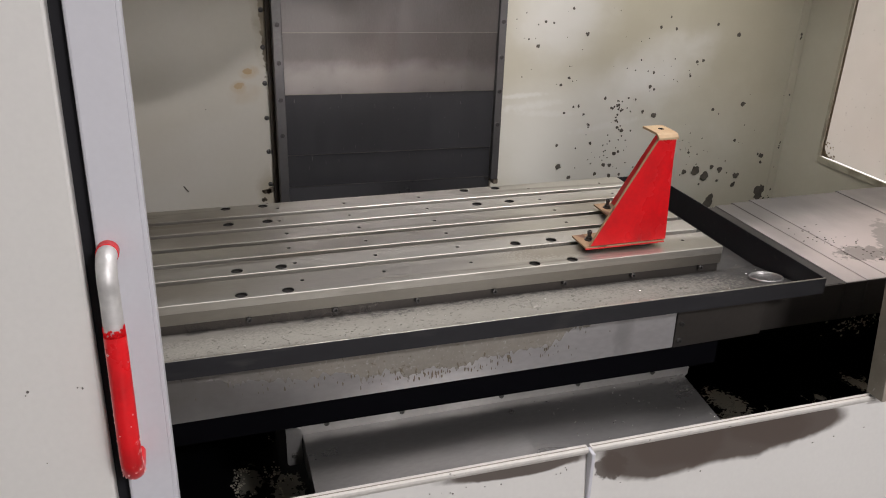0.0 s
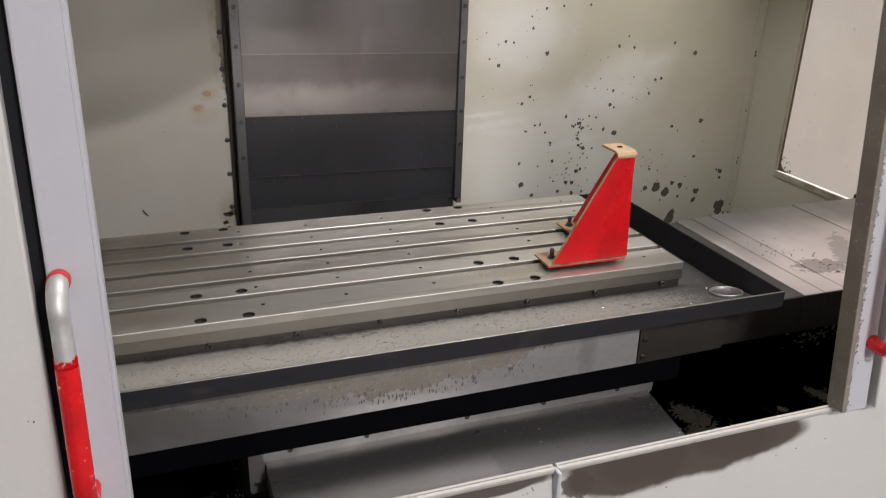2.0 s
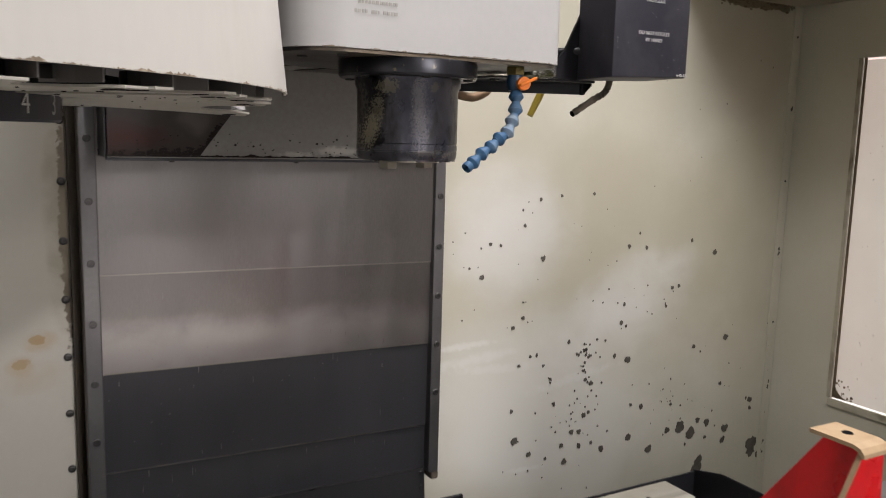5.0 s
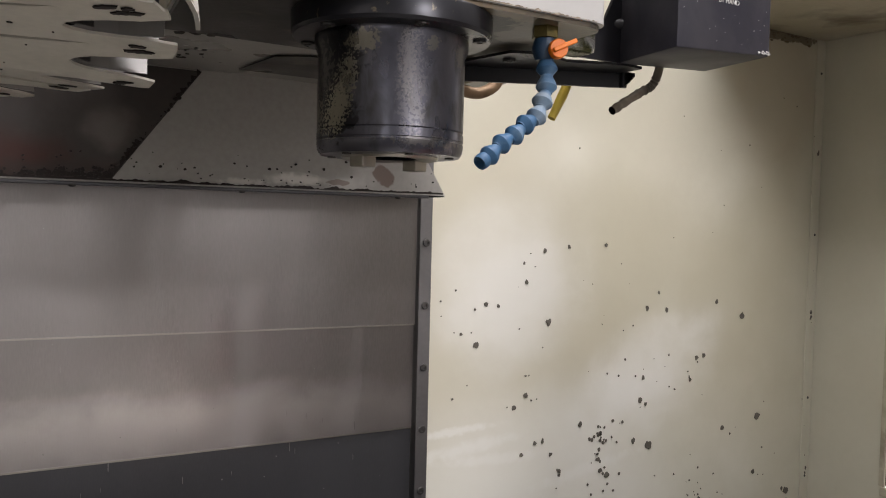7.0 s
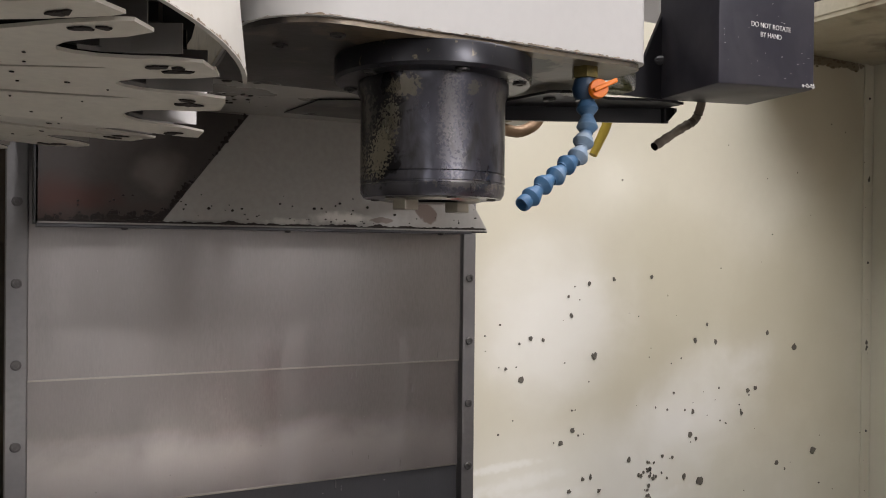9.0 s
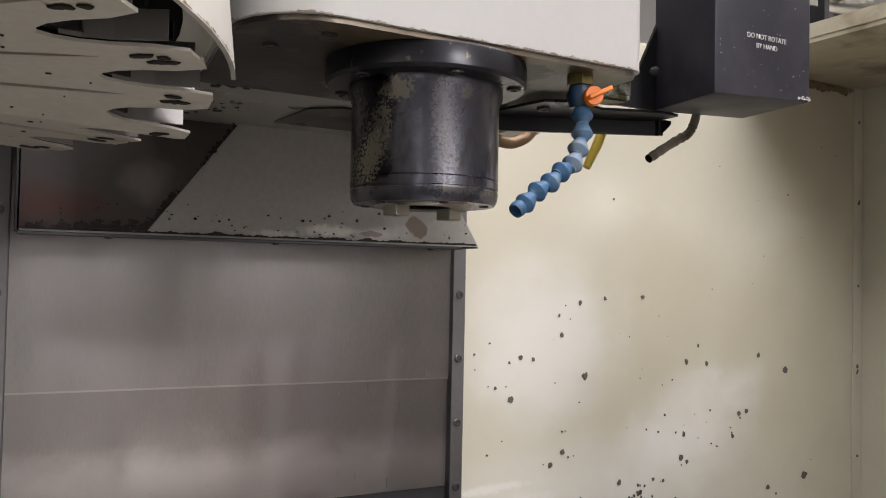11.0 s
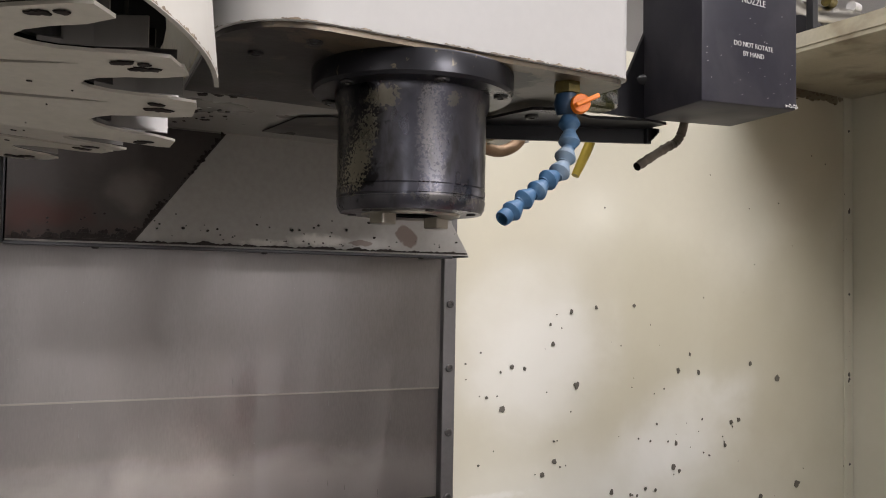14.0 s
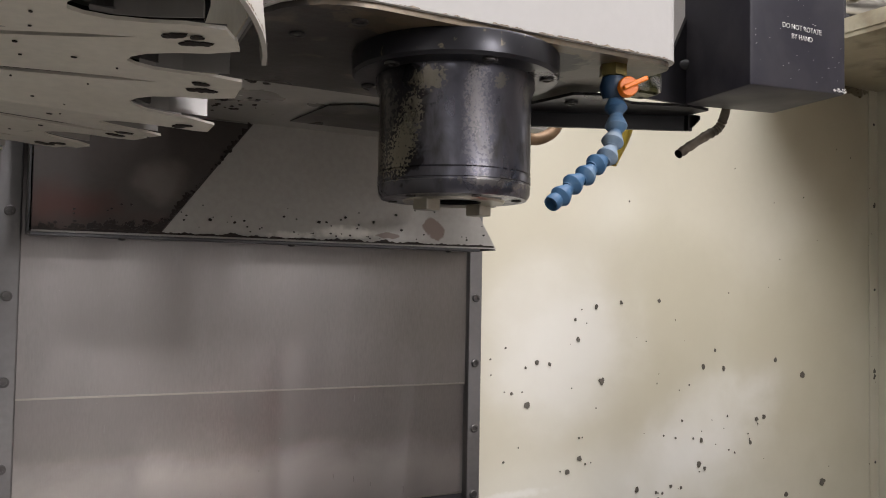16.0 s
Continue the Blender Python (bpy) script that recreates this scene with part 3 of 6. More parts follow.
for nm, c in (("wall_shop_north", (-4, 5, 4, 4.1, 0, 3.6)), ("wall_shop_south", (-4, 5, -5.1, -5, 0, 3.6)), ("wall_shop_west", (-4.1, -4, -5, 4, 0, 3.6)), ("wall_shop_east", (5, 5.1, -5, 4, 0, 3.6))):
    structure(nm, box(bmesh.new(), *c), "shop_wall", "plain pale workshop wall", "wall")

# Unseen dark band, added to dim what the column cover reflects.
structure("reflection_dark_band", box(bmesh.new(), -4, 5, -4.996, -4.95, 0.0, 0.55), "dim_band", "unseen dark band added to dim reflections in the column cover", "wall")

# ================= setting: the machine enclosure =================
YB, XR, YD, SILL = 1.124, 1.772, -0.36, 0.775
LEAN = 0.113  # the front face leans back by this much a metre


def door_y(z):
    return YD + LEAN * (z - SILL)


wall_back = structure("wall_back", box(bmesh.new(), 0.566, XR + 0.02, YB, YB + 0.012, 0.25, 1.91), "cream_wiped_lit", "cream enamel enclosure back wall with dark paint chips", "wall")
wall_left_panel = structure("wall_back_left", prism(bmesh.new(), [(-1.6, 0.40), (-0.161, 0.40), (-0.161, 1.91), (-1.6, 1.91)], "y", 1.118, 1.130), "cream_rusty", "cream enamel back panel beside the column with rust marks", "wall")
structure("wall_left", box(bmesh.new(), -1.62, -1.60, -0.36, 1.13, 0.25, 1.91), "cream", "plain cream enclosure side wall", "wall")

# right wall round its window
WY0, WY1, WZ0, WZ1 = -0.10, 0.925, 0.785, 1.75
bm = bmesh.new()
box(bm, XR, XR + 0.012, WY1, YB, 0.25, 1.91)
box(bm, XR, XR + 0.012, -0.36, WY0, 0.25, 1.91)
box(bm, XR, XR + 0.012, WY0, WY1, 0.25, WZ0)
box(bm, XR, XR + 0.012, WY0, WY1, WZ1, 1.91)
wall_right = structure("wall_right", bm, "cream", "cream enamel enclosure side wall with a large window", "wall")

bm = bmesh.new()
box(bm, 1.30, XR + 0.02, -0.25, YB, 1.905, 1.915)
box(bm, 1.298, 1.306, -0.25, YB, 1.915, 1.945)
structure("roof_flange", bm, "cream_grimy", "cream sheet roof panel with an upturned grimy lip", "roof panel")

# pan under the table
bm = bmesh.new()
box(bm, -1.6, XR, -0.36, YB, 0.40, 0.42)
box(bm, -1.6, XR, -0.352, -0.340, 0.40, 0.70)
pan = structure("chip_pan", bm, "pit", "black sludgy coolant pan with flakes of cream paint showing", "pan")
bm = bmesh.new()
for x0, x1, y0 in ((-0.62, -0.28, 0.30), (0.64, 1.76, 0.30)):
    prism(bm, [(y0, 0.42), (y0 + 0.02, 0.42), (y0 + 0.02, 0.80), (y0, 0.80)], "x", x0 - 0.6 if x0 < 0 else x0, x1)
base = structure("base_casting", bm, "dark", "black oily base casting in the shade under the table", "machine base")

rng = random.Random(17)
bm = bmesh.new()
for cx, cy, sx, sy, n in ((0.88, 0.10, 0.035, 0.06, 70), (0.84, 0.02, 0.02, 0.05, 40), (1.31, 0.11, 0.016, 0.04, 40), (1.15, 0.08, 0.014, 0.012, 10), (-0.37, 0.10, 0.018, 0.09, 70), (-0.30, 0.05, 0.014, 0.10, 60)):
    for k in range(n // 4):
        x, y, a = rng.gauss(cx, sx), rng.gauss(cy, sy), rng.uniform(0, 6.28)
        for j in range(rng.randrange(1, 12)):
            blotch(bm, (x, y, 0.4205 + 0.0006 * rng.random()), Vector((0.96, 0.28, 0)), Vector((-0.28, 0.96, 0)), rng.uniform(0.0010, 0.0042), rng, 8, rng.uniform(0.35, 1.0))
            a += rng.gauss(0, 0.9)
            x, y = x + 0.006 * math.cos(a), y + 0.009 * math.sin(a)
tagged(part("paint_flecks", bm, "fleck", pan, "cream paint showing through the sludge"), kind="stuff")

bm = bmesh.new()
for k in range(90):
    blotch(bm, (rng.gauss(1.46, 0.05), 0.2995, rng.gauss(0.486, 0.012)), Vector((1, 0, 0)), Vector((0, 0, 1)), rng.uniform(0.001, 0.004), rng, 8, rng.uniform(0.5, 2.0))
tagged(part("paint_flecks", bm, "fleck", base, "cream paint left on the casting"), kind="stuff")

# window: dull scratched pane, frame and warning label
window = tagged(new("window_1"), "scratched milky window in the enclosure side wall with a grimy lower corner", "window", "", "structure")
pane_mat = bpy.data.materials.new("milky_polycarbonate")
pane_mat.use_nodes = True
nt = pane_mat.node_tree
pb = nt.nodes["Principled BSDF"]
pb.inputs["Base Color"].default_value = (0.80, 0.78, 0.74, 1)
pb.inputs["Roughness"].default_value = 0.3
pco, pn = nt.nodes.new("ShaderNodeTexCoord"), node(nt, "ShaderNodeTexNoise", Scale=5.0, Detail=8.0)
pr = nt.nodes.new("ShaderNodeValToRGB")
pr.color_ramp.elements[0].position, pr.color_ramp.elements[0].color = 0.35, (0.82, 0.80, 0.755, 1)
pr.color_ramp.elements[1].position, pr.color_ramp.elements[1].color = 0.70, (0.60, 0.575, 0.53, 1)
nt.links.new(pco.outputs["Object"], pn.inputs["Vector"])
nt.links.new(pn.outputs[0], pr.inputs[0])
nt.links.new(pr.outputs[0], pb.inputs["Base Color"])
tl = node(nt, "ShaderNodeBsdfTranslucent", Color=(0.85, 0.82, 0.78, 1))
tp = node(nt, "ShaderNodeBsdfTransparent", Color=(0.9, 0.88, 0.85, 1))
mx, mx2 = nt.nodes.new("ShaderNodeMixShader"), nt.nodes.new("ShaderNodeMixShader")
mx.inputs[0].default_value, mx2.inputs[0].default_value = 0.6, 0.35
nt.links.new(pb.outputs[0], mx.inputs[1])
nt.links.new(tl.outputs[0], mx.inputs[2])
nt.links.new(mx.outputs[0], mx2.inputs[1])
nt.links.new(tp.outputs[0], mx2.inputs[2])
nt.links.new(mx2.outputs[0], nt.nodes["Material Output"].inputs[0])
M["pane"] = pane_mat


def rounded(u0, u1, v0, v1, r, n=6):
    out = []
    for cu, cv, a in ((u1 - r, v0 + r, -90), (u1 - r, v1 - r, 0), (u0 + r, v1 - r, 90), (u0 + r, v0 + r, 180)):
        out += [(cu + r * math.cos(radians(a + 90 * k / n)), cv + r * math.sin(radians(a + 90 * k / n))) for k in range(n + 1)]
    return out


part("pane", prism(bmesh.new(), rounded(WY0 + 0.004, WY1 - 0.010, WZ0 + 0.020, WZ1 - 0.006, 0.004), "x", XR + 0.004, XR + 0.009), "pane", window)
bm = bmesh.new()
box(bm, XR - 0.005, XR + 0.002, WY0 - 0.02, WY1 + 0.004, WZ0 - 0.006, WZ0 + 0.016, 0.0015)
box(bm, XR - 0.004, XR + 0.002, WY1 - 0.004, WY1 + 0.008, WZ0 + 0.018, WZ1, 0.001)
part("window_frame", bm, "cream_grimy", window)
part("pane_seal", box(bmesh.new(), XR - 0.0015, XR + 0.003, WY1 - 0.0135, WY1 - 0.007, WZ0 + 0.02, WZ1, 0.001), "corner_brown", window, "brown grimy seal beside the pane")
rng = random.Random(7)
bm = bmesh.new()
for k in range(50):
    away = 0.085 * rng.random() ** 2.5
    side = rng.random()
    blotch(bm, (XR + 0.003, WY1 - 0.012 - away * side, WZ0 + 0.022 + away * (1 - side) * 0.9), (0, 1, 0), (0, 0, 1), rng.uniform(0.001, 0.0045), rng)
fillet = [(WY1 - 0.010, WZ0 + 0.019)] + [(WY1 - 0.062 + 0.054 * math.sin(radians(a)), WZ0 + 0.074 - 0.054 * math.cos(radians(a))) for a in range(95, -6, -10)]
part("corner_fillet", prism(bmesh.new(), fillet, "x", XR + 0.0012, XR + 0.0026), "corner_brown", window, "brown caked fillet in the corner")
part("corner_grime", bm, "corner_brown", window, "brown grime caked in the window corner")
bm = bmesh.new()
for k in range(150):
    blotch(bm, (XR + 0.0035, rng.uniform(0.1, 0.88), rng.uniform(0.82, 1.55)), (0, 1, 0), (0, 0, 1), rng.uniform(0.0012, 0.0032), rng, 6, 0.6)
part("window_specks", bm, "chip", window)
bm = bmesh.new()
cap_screw(bm, (XR - 0.004, 0.545, 0.822), (-1, 0, 0), 0.011, 0.006)
part("corner_screw", bm, "bolt", window)
label_plate = part("caution_label", prism(bmesh.new(), rounded(0.30, 0.44, 0.835, 0.93, 0.006, 3), "x", XR - 0.001, XR + 0.0025), "yellow", window, "yellow caution label seen from its back")
part("label_band", box(bmesh.new(), XR - 0.0022, XR - 0.001, 0.315, 0.43, 0.893, 0.918), "black", label_plate)
lettering("label_words", "CAUTION", 0.021, Matrix.Translation((XR - 0.0026, 0.42, 0.897)) @ Matrix(((0, 0, -1, 0), (-1, 0, 0, 0), (0, 1, 0, 0), (0, 0, 0, 1))) @ Matrix.Translation((0.095, 0, 0)) @ Matrix.Diagonal((-1, 1, 1, 1)), "yellow", label_plate)
bm = bmesh.new()
for z in (0.878, 0.864, 0.850):
    box(bm, XR - 0.0019, XR - 0.001, 0.32, 0.42, z - 0.003, z + 0.003)
part("label_print_bars", bm, "black", label_plate)
# plain bright shop beyond the window
bk = bpy.data.materials.new("bright_shop_beyond")
bk.use_nodes = True
nt = bk.node_tree
nt.nodes.remove(nt.nodes["Principled BSDF"])
em = node(nt, "ShaderNodeEmission", Strength=1.3)
co, gr = nt.nodes.new("ShaderNodeTexCoord"), node(nt, "ShaderNodeTexNoise", Scale=1.3, Detail=1.0)
cr = nt.nodes.new("ShaderNodeValToRGB")
cr.color_ramp.elements[0].position, cr.color_ramp.elements[0].color = 0.56, (1.0, 0.96, 0.92, 1)
cr.color_ramp.elements[1].position, cr.color_ramp.elements[1].color = 0.74, (0.92, 0.68, 0.63, 1)
nt.links.new(co.outputs["Object"], gr.inputs["Vector"])
nt.links.new(gr.outputs[0], cr.inputs[0])
nt.links.new(cr.outputs[0], em.inputs[0])
nt.links.new(em.outputs[0], nt.nodes["Material Output"].inputs[0])
M["beyond"] = bk
structure("backdrop", box(bmesh.new(), 2.60, 2.62, -1.0, 1.8, 0.2, 2.4), "beyond", "blurred bright workshop beyond the window", "backdrop")

# paint chips on the back wall
SPOTS = [0.871, 1.365, 5, 0.934, 1.373, 4, 1.037, 1.377, 4, 0.82, 1.34, 3, 0.827, 1.302, 5, 0.73, 1.261, 4, 0.76, 1.257, 4, 0.709, 1.183, 6, 0.887, 1.219, 7, 1.164, 1.238, 6, 1.199, 1.271, 4, 1.226, 1.231, 5, 1.392, 1.243, 5, 1.485, 1.207, 7, 1.329, 1.116, 5, 1.354, 1.119, 5, 1.159, 1.082, 6, 1.151, 1.032, 6, 1.31, 1.066, 5, 0.979, 0.999, 6, 1.135, 0.944, 7, 1.182, 0.928, 8, 1.556, 0.954, 8, 1.429, 0.939, 6, 1.397, 0.708, 19, 1.442, 0.68, 19, 1.504, 0.703, 11, 1.582, 0.671, 12, 1.475, 0.576, 24, 1.702, 0.594, 27, 0.822, 0.761, 11, 1.742, 0.561, 13]
LOW_SPOTS = [0.833, 1.074, 5, 0.804, 1.052, 5, 0.86, 0.973, 4, 0.879, 0.975, 5, 0.826, 0.953, 4, 0.901, 0.945, 4, 0.925, 0.907, 4, 1.04, 0.892, 5, 1.059, 0.879, 6, 0.94, 0.838, 6, 0.809, 0.839, 6, 1.041, 0.795, 7, 1.055, 0.8, 5, 1.002, 0.754, 6, 1.026, 0.751, 7, 0.971, 0.723, 6, 1.029, 0.711, 7, 1.07, 0.714, 6, 1.106, 0.691, 8, 0.982, 0.677, 8, 0.867, 0.716, 6, 0.92, 0.697, 5, 1.203, 0.799, 5, 1.241, 0.789, 8, 1.201, 0.709, 9, 1.278, 0.661, 10, 1.169, 1.023, 5, 1.354, 0.779, 5, 1.682, 0.746, 9, 1.549, 0.815, 6, 1.348, 0.704, 9, 1.466, 0.716, 8, 1.575, 0.637, 10]
rng = random.Random(21)
U, V = Vector((1, 0, 0)), Vector((0, 0, 1))
bm = bmesh.new()
for spots in (SPOTS, LOW_SPOTS):
    for x, z, r in zip(spots[::3], spots[1::3], spots[2::3]):
        r *= 0.00108
        if r > 0.012:
            tall = r > 0.022
            for j in range(8):
                blotch(bm, (x + rng.uniform(-0.5, 0.5) * r * (0.6 if tall else 1.0), YB - 0.0006 - 0.00005 * j, z + rng.uniform(-0.55, 0.55) * r * (1.3 if tall else 0.8)), U, V, r * rng.uniform(0.38, 0.68), rng, 13)
        else:
            blotch(bm, (x, YB - 0.0006, z), U, V, r, rng, 10, rng.uniform(0.75, 1.2))
            if rng.random() < 0.5:
                a = rng.uniform(0, 6.28)
                blotch(bm, (x + 0.8 * r * math.cos(a), YB - 0.00065, z + 0.8 * r * math.sin(a)), U, V, 0.5 * r, rng, 8)
for cx, cz, sx, sz, n, r0, r1 in ((1.045, 0.965, 0.030, 0.028, 22, 0.0016, 0.0042), (1.05, 0.87, 0.030, 0.06, 12, 0.0012, 0.0032), (1.21, 1.08, 0.10, 0.05, 18, 0.0009, 0.0026),
                                  (0.80, 1.13, 0.07, 0.06, 8, 0.001, 0.0024), (0.99, 0.76, 0.13, 0.08, 34, 0.0008, 0.0030), (1.36, 0.79, 0.05, 0.06, 20, 0.0008, 0.0026), (1.56, 0.83, 0.05, 0.06, 8, 0.001, 0.003),
                                  (0.66, 1.25, 0.03, 0.04, 7, 0.001, 0.0030), (1.05, 1.25, 0.35, 0.18, 20, 0.0006, 0.0016), (1.35, 1.60, 0.22, 0.14, 8, 0.001, 0.002), (1.47, 0.69, 0.12, 0.04, 6, 0.002, 0.006)):
    for k in range(n):
        x, z = rng.gauss(cx, sx), rng.gauss(cz, sz)
        if 0.60 < x < XR - 0.02 and 0.45 < z < 1.85:
            blotch(bm, (x, YB - 0.0006, z), U, V, 1.2 * rng.uniform(r0, r1), rng, 8, rng.uniform(0.7, 1.3))
tagged(part("paint_chips", bm, "chip", wall_back, "dark bare patches where the cream paint has flaked off"), kind="stuff")
bm = bmesh.new()
for z, r in ((1.617, 0.0075), (1.195, 0.011), (0.79, 0.009), (0.60, 0.008)):
    for j in range(4):
        blotch(bm, (XR - 0.017 + rng.uniform(-0.4, 0.4) * r, YB - 0.0036 - 0.0001 * j, z + rng.uniform(-0.9, 0.9) * r), U, V, r * rng.uniform(0.3, 0.6), rng, 9, 0.7)
for k in range(16):
    blotch(bm, (XR - 0.03 + rng.uniform(-0.012, 0.02), YB - 0.0037, rng.uniform(0.5, 1.7)), U, V, rng.uniform(0.0006, 0.002), rng, 7, 0.6)
tagged(part("corner_chips", bm, "chip", wall_back), kind="stuff")
part("corner_flange", box(bmesh.new(), XR - 0.036, XR - 0.001, YB - 0.0032, YB - 0.0001, 0.42, 1.905, 0.0012), "cream", wall_back, "folded corner flange")
screws("corner_screw", wall_back, [(XR - 0.017, YB - 0.003, z) for z in (0.57, 0.775, 0.981, 1.193, 1.406, 1.613, 1.82)], (0, -1, 0), 0.0035, 0.002, button_screw)
screws("panel_screw", wall_left_panel, [(-0.182, 1.118, 0.772 + 0.107 * k) for k in range(9)], (0, -1, 0), 0.0075, 0.005, button_screw)
bm = bmesh.new()
tube(bm, [(-0.445, 1.116, 0.785), (-0.440, 1.115, 0.777), (-0.432, 1.1165, 0.766)], 0.0022, 6)
blotch(bm, (-0.36, 1.1174, 1.02), U, V, 0.0018, rng, 7)
part("panel_marks", bm, "chip", wall_left_panel)
bm = bmesh.new()
for k in range(14):
    blotch(bm, (-0.188 + rng.uniform(-0.02, 0.012), 1.1173, 0.71 + rng.uniform(-0.02, 0.05)), U, V, rng.uniform(0.004, 0.012), rng, 9)
part("panel_rust", bm, "grime_tube", wall_left_panel, "brown rust at the panel's lower corner")

bm = bmesh.new()
for k in range(70):
    x = rng.choice((rng.gauss(1.62, 0.10), rng.gauss(1.48, 0.05)))
    if x < XR - 0.005:
        blotch(bm, (x, YB - 0.0008, 1.903 - abs(rng.gauss(0, 0.010))), U, V, rng.uniform(0.0006, 0.0034), rng, 8, 2.4)
tagged(part("mould_stain", bm, "corner_brown", wall_back, "brown grime under the roof panel"), kind="stuff")

# ================= sill and doors =================
sill = structure("sill_panel", prism(bmesh.new(), [(YD, SILL - 0.004), (YD - 0.05, SILL - 0.44), (YD - 0.05, 0.02), (YD - 0.03, 0.02), (YD + 0.004, SILL - 0.02)], "x", -1.7, 1.9), "sill_cream",
                 "cream enamel front panel below the doors with a worn dark patch", "panel")
for x0, x1 in ((-0.9, 0.187), (0.193, 1.5)):
    bm = bmesh.new()
    prism(bm, [(YD - 0.005, SILL - 0.005), (YD - 0.004, SILL), (YD + 0.009, SILL + 0.001), (YD + 0.010, SILL - 0.003), (YD + 0.004, SILL - 0.004), (YD - 0.002, SILL - 0.012)], "x", x0, x1, 0.0010)
    lip = part("sill_lip", bm, "lip_paint", sill, "folded cream sheet lip with chipped paint")
    part("lip_groove", box(bmesh.new(), x0 + 0.003, x1 - 0.003, YD + 0.0015, YD + 0.0027, SILL + 0.0002, SILL + 0.0012), "chipped", lip)
bm = bmesh.new()
box(bm, 0.1865, 0.1935, YD - 0.018, YD + 0.004, SILL - 0.12, SILL - 0.001, 0.002)
part("sill_joint", bm, "door_gray", sill)
bm = bmesh.new()


def front_at(x, d):
    """A point on the front panel, d metres down from its top edge."""
    return (x, YD - 0.0012 - 0.05 * d / 0.436, SILL - 0.004 - d)


Vf = Vector((0, -0.05, -0.436)).normalized()
for x0, x1, top, w in ((0.205, 0.80, 0.015, 0.062), (-0.10, 0.170, 0.016, 0.016)):
    for k in range(12):
        x = rng.uniform(x0, x1)
        blotch(bm, front_at(x, top + w * rng.uniform(0.6, 1.25)), U, Vf, rng.uniform(0.0004, 0.0015), rng, 7, rng.uniform(0.6, 2.0))
tagged(part("paint_nicks", bm, "worn", sill, "small dark nicks in the cream paint"), kind="stuff")


def post_y(y, z):
    return y + LEAN * (z - SILL)


def leaning(bm, x0, x1, y0, y1, z0, z1, bevel=0.0):
    """An upright box that leans back with the front face."""
    m = Matrix.Identity(4)
    m[1][2], m[1][3] = LEAN, -LEAN * SILL
    return box(bm, x0, x1, y0, y1, z0, z1, bevel, m)


def door_leaf(name, side, edge, far):
    """A door leaf: gray edge post, rubber seal, cream sheet, steel grab handle; side is +1 where the leaf runs towards +x."""
    leaf = thing(name, "cream sheet machine door with a gray edge post and red dipped handle", "door")
    leaf["kind"] = "structure"
    s = side

    def span(a, b):
        return (edge + s * a, edge + s * b) if s > 0 else (edge + s * b, edge + s * a)
    part("edge_post", leaning(bmesh.new(), *span(0, 0.060), YD - 0.03, YD + 0.004, SILL + 0.004, 2.25, 0.004), "door_gray", leaf, "blue-gray enamel door edge post")
    part("worn_edge", leaning(bmesh.new(), *span(-0.0025, 0.009 if s > 0 else 0.003), YD - 0.0305, YD + 0.008, SILL + 0.006, 2.2, 0.001), "chipped" if s > 0 else "door_gray", leaf, "chipped bare metal along the post edge" if s > 0 else "")
    if s > 0:
        q = random.Random(41)
        b2 = bmesh.new()
        for k in range(300):
            z = q.uniform(SILL + 0.01, 1.9)
            deep = abs(q.gauss(0, 0.0024)) * (0.5 + abs(noise.noise((14 * z, 2.2, 0))) * 2.5)
            blotch(b2, (edge + 0.0085 + deep, post_y(YD - 0.0304, z), z), Vector((1, 0, 0)), V, q.uniform(0.0006, 0.0028), q, 8, q.uniform(0.4, 1.0))
        tagged(part("edge_flakes", b2, "chipped", leaf, "brown spots where the gray paint has flaked off"), kind="stuff")
    part("rubber_seal", leaning(bmesh.new(), *span(0.060, 0.077), YD - 0.012, YD + 0.012, SILL + 0.004, 2.25), "rubber", leaf)
    part("door_sheet", leaning(bmesh.new(), *span(0.077, far), YD - 0.036, YD + 0.012, SILL + 0.004, 2.25, 0.004), "door_cream", leaf)
    hx = edge + s * 0.046
    zt, zb = 1.209, 0.921
    yt, yb = post_y(YD - 0.03, zt), post_y(YD - 0.03, zb)
    out, r = 0.052, 0.0126
    grip = curve_pts([(hx, yt, zt), (hx, yt - out * 0.62, zt + 0.001), (hx, yt - out * 0.95, zt - 0.016), (hx, yt - out, zt - 0.045), (hx, (yt + yb) / 2 - out, (zt + zb) / 2),
                      (hx, yb - out, zb + 0.045), (hx, yb - out * 0.95, zb + 0.016), (hx, yb - out * 0.62, zb - 0.001), (hx, yb, zb)], 8)
    handle = part("door_handle", tube(bmesh.new(), grip, r, 18), "chrome", leaf, "bent steel grab handle worn bright", 40)
    n = len(grip)
    low = [p for p in grip[int(n * 0.44):]]
    part("red_dip", tube(bmesh.new(), low, r + 0.0012, 18), "red", handle, "red plastic dip over the lower grip", 40)
    part("red_top", tube(bmesh.new(), grip[:5], r + 0.0012, 18), "red", handle, "", 40)
    q = random.Random(3)
    b2 = bmesh.new()
    for k in range(150):
        a = q.uniform(150, 390)
        d = Vector((math.cos(radians(a)), -abs(math.sin(radians(a))), 0))
        o = Vector(low[0]) + d * (r + 0.0006) + Vector((0, 0, 0.013 * q.random() ** 2))
        blotch(b2, o, d.cross(V), V, q.uniform(0.0006, 0.0030), q, 8)
    tagged(part("ragged_dip_edge", b2, "red", handle), kind="stuff")
    b2 = bmesh.new()
    for k in range(60):
        p = Vector(low[q.randrange(2, len(low) - 8)])
        a = q.uniform(150, 390)
        d = Vector((math.cos(radians(a)), -abs(math.sin(radians(a))), 0))
        o = p + d * (r + 0.0013) + Vector((0, 0, q.uniform(-0.01, 0.01)))
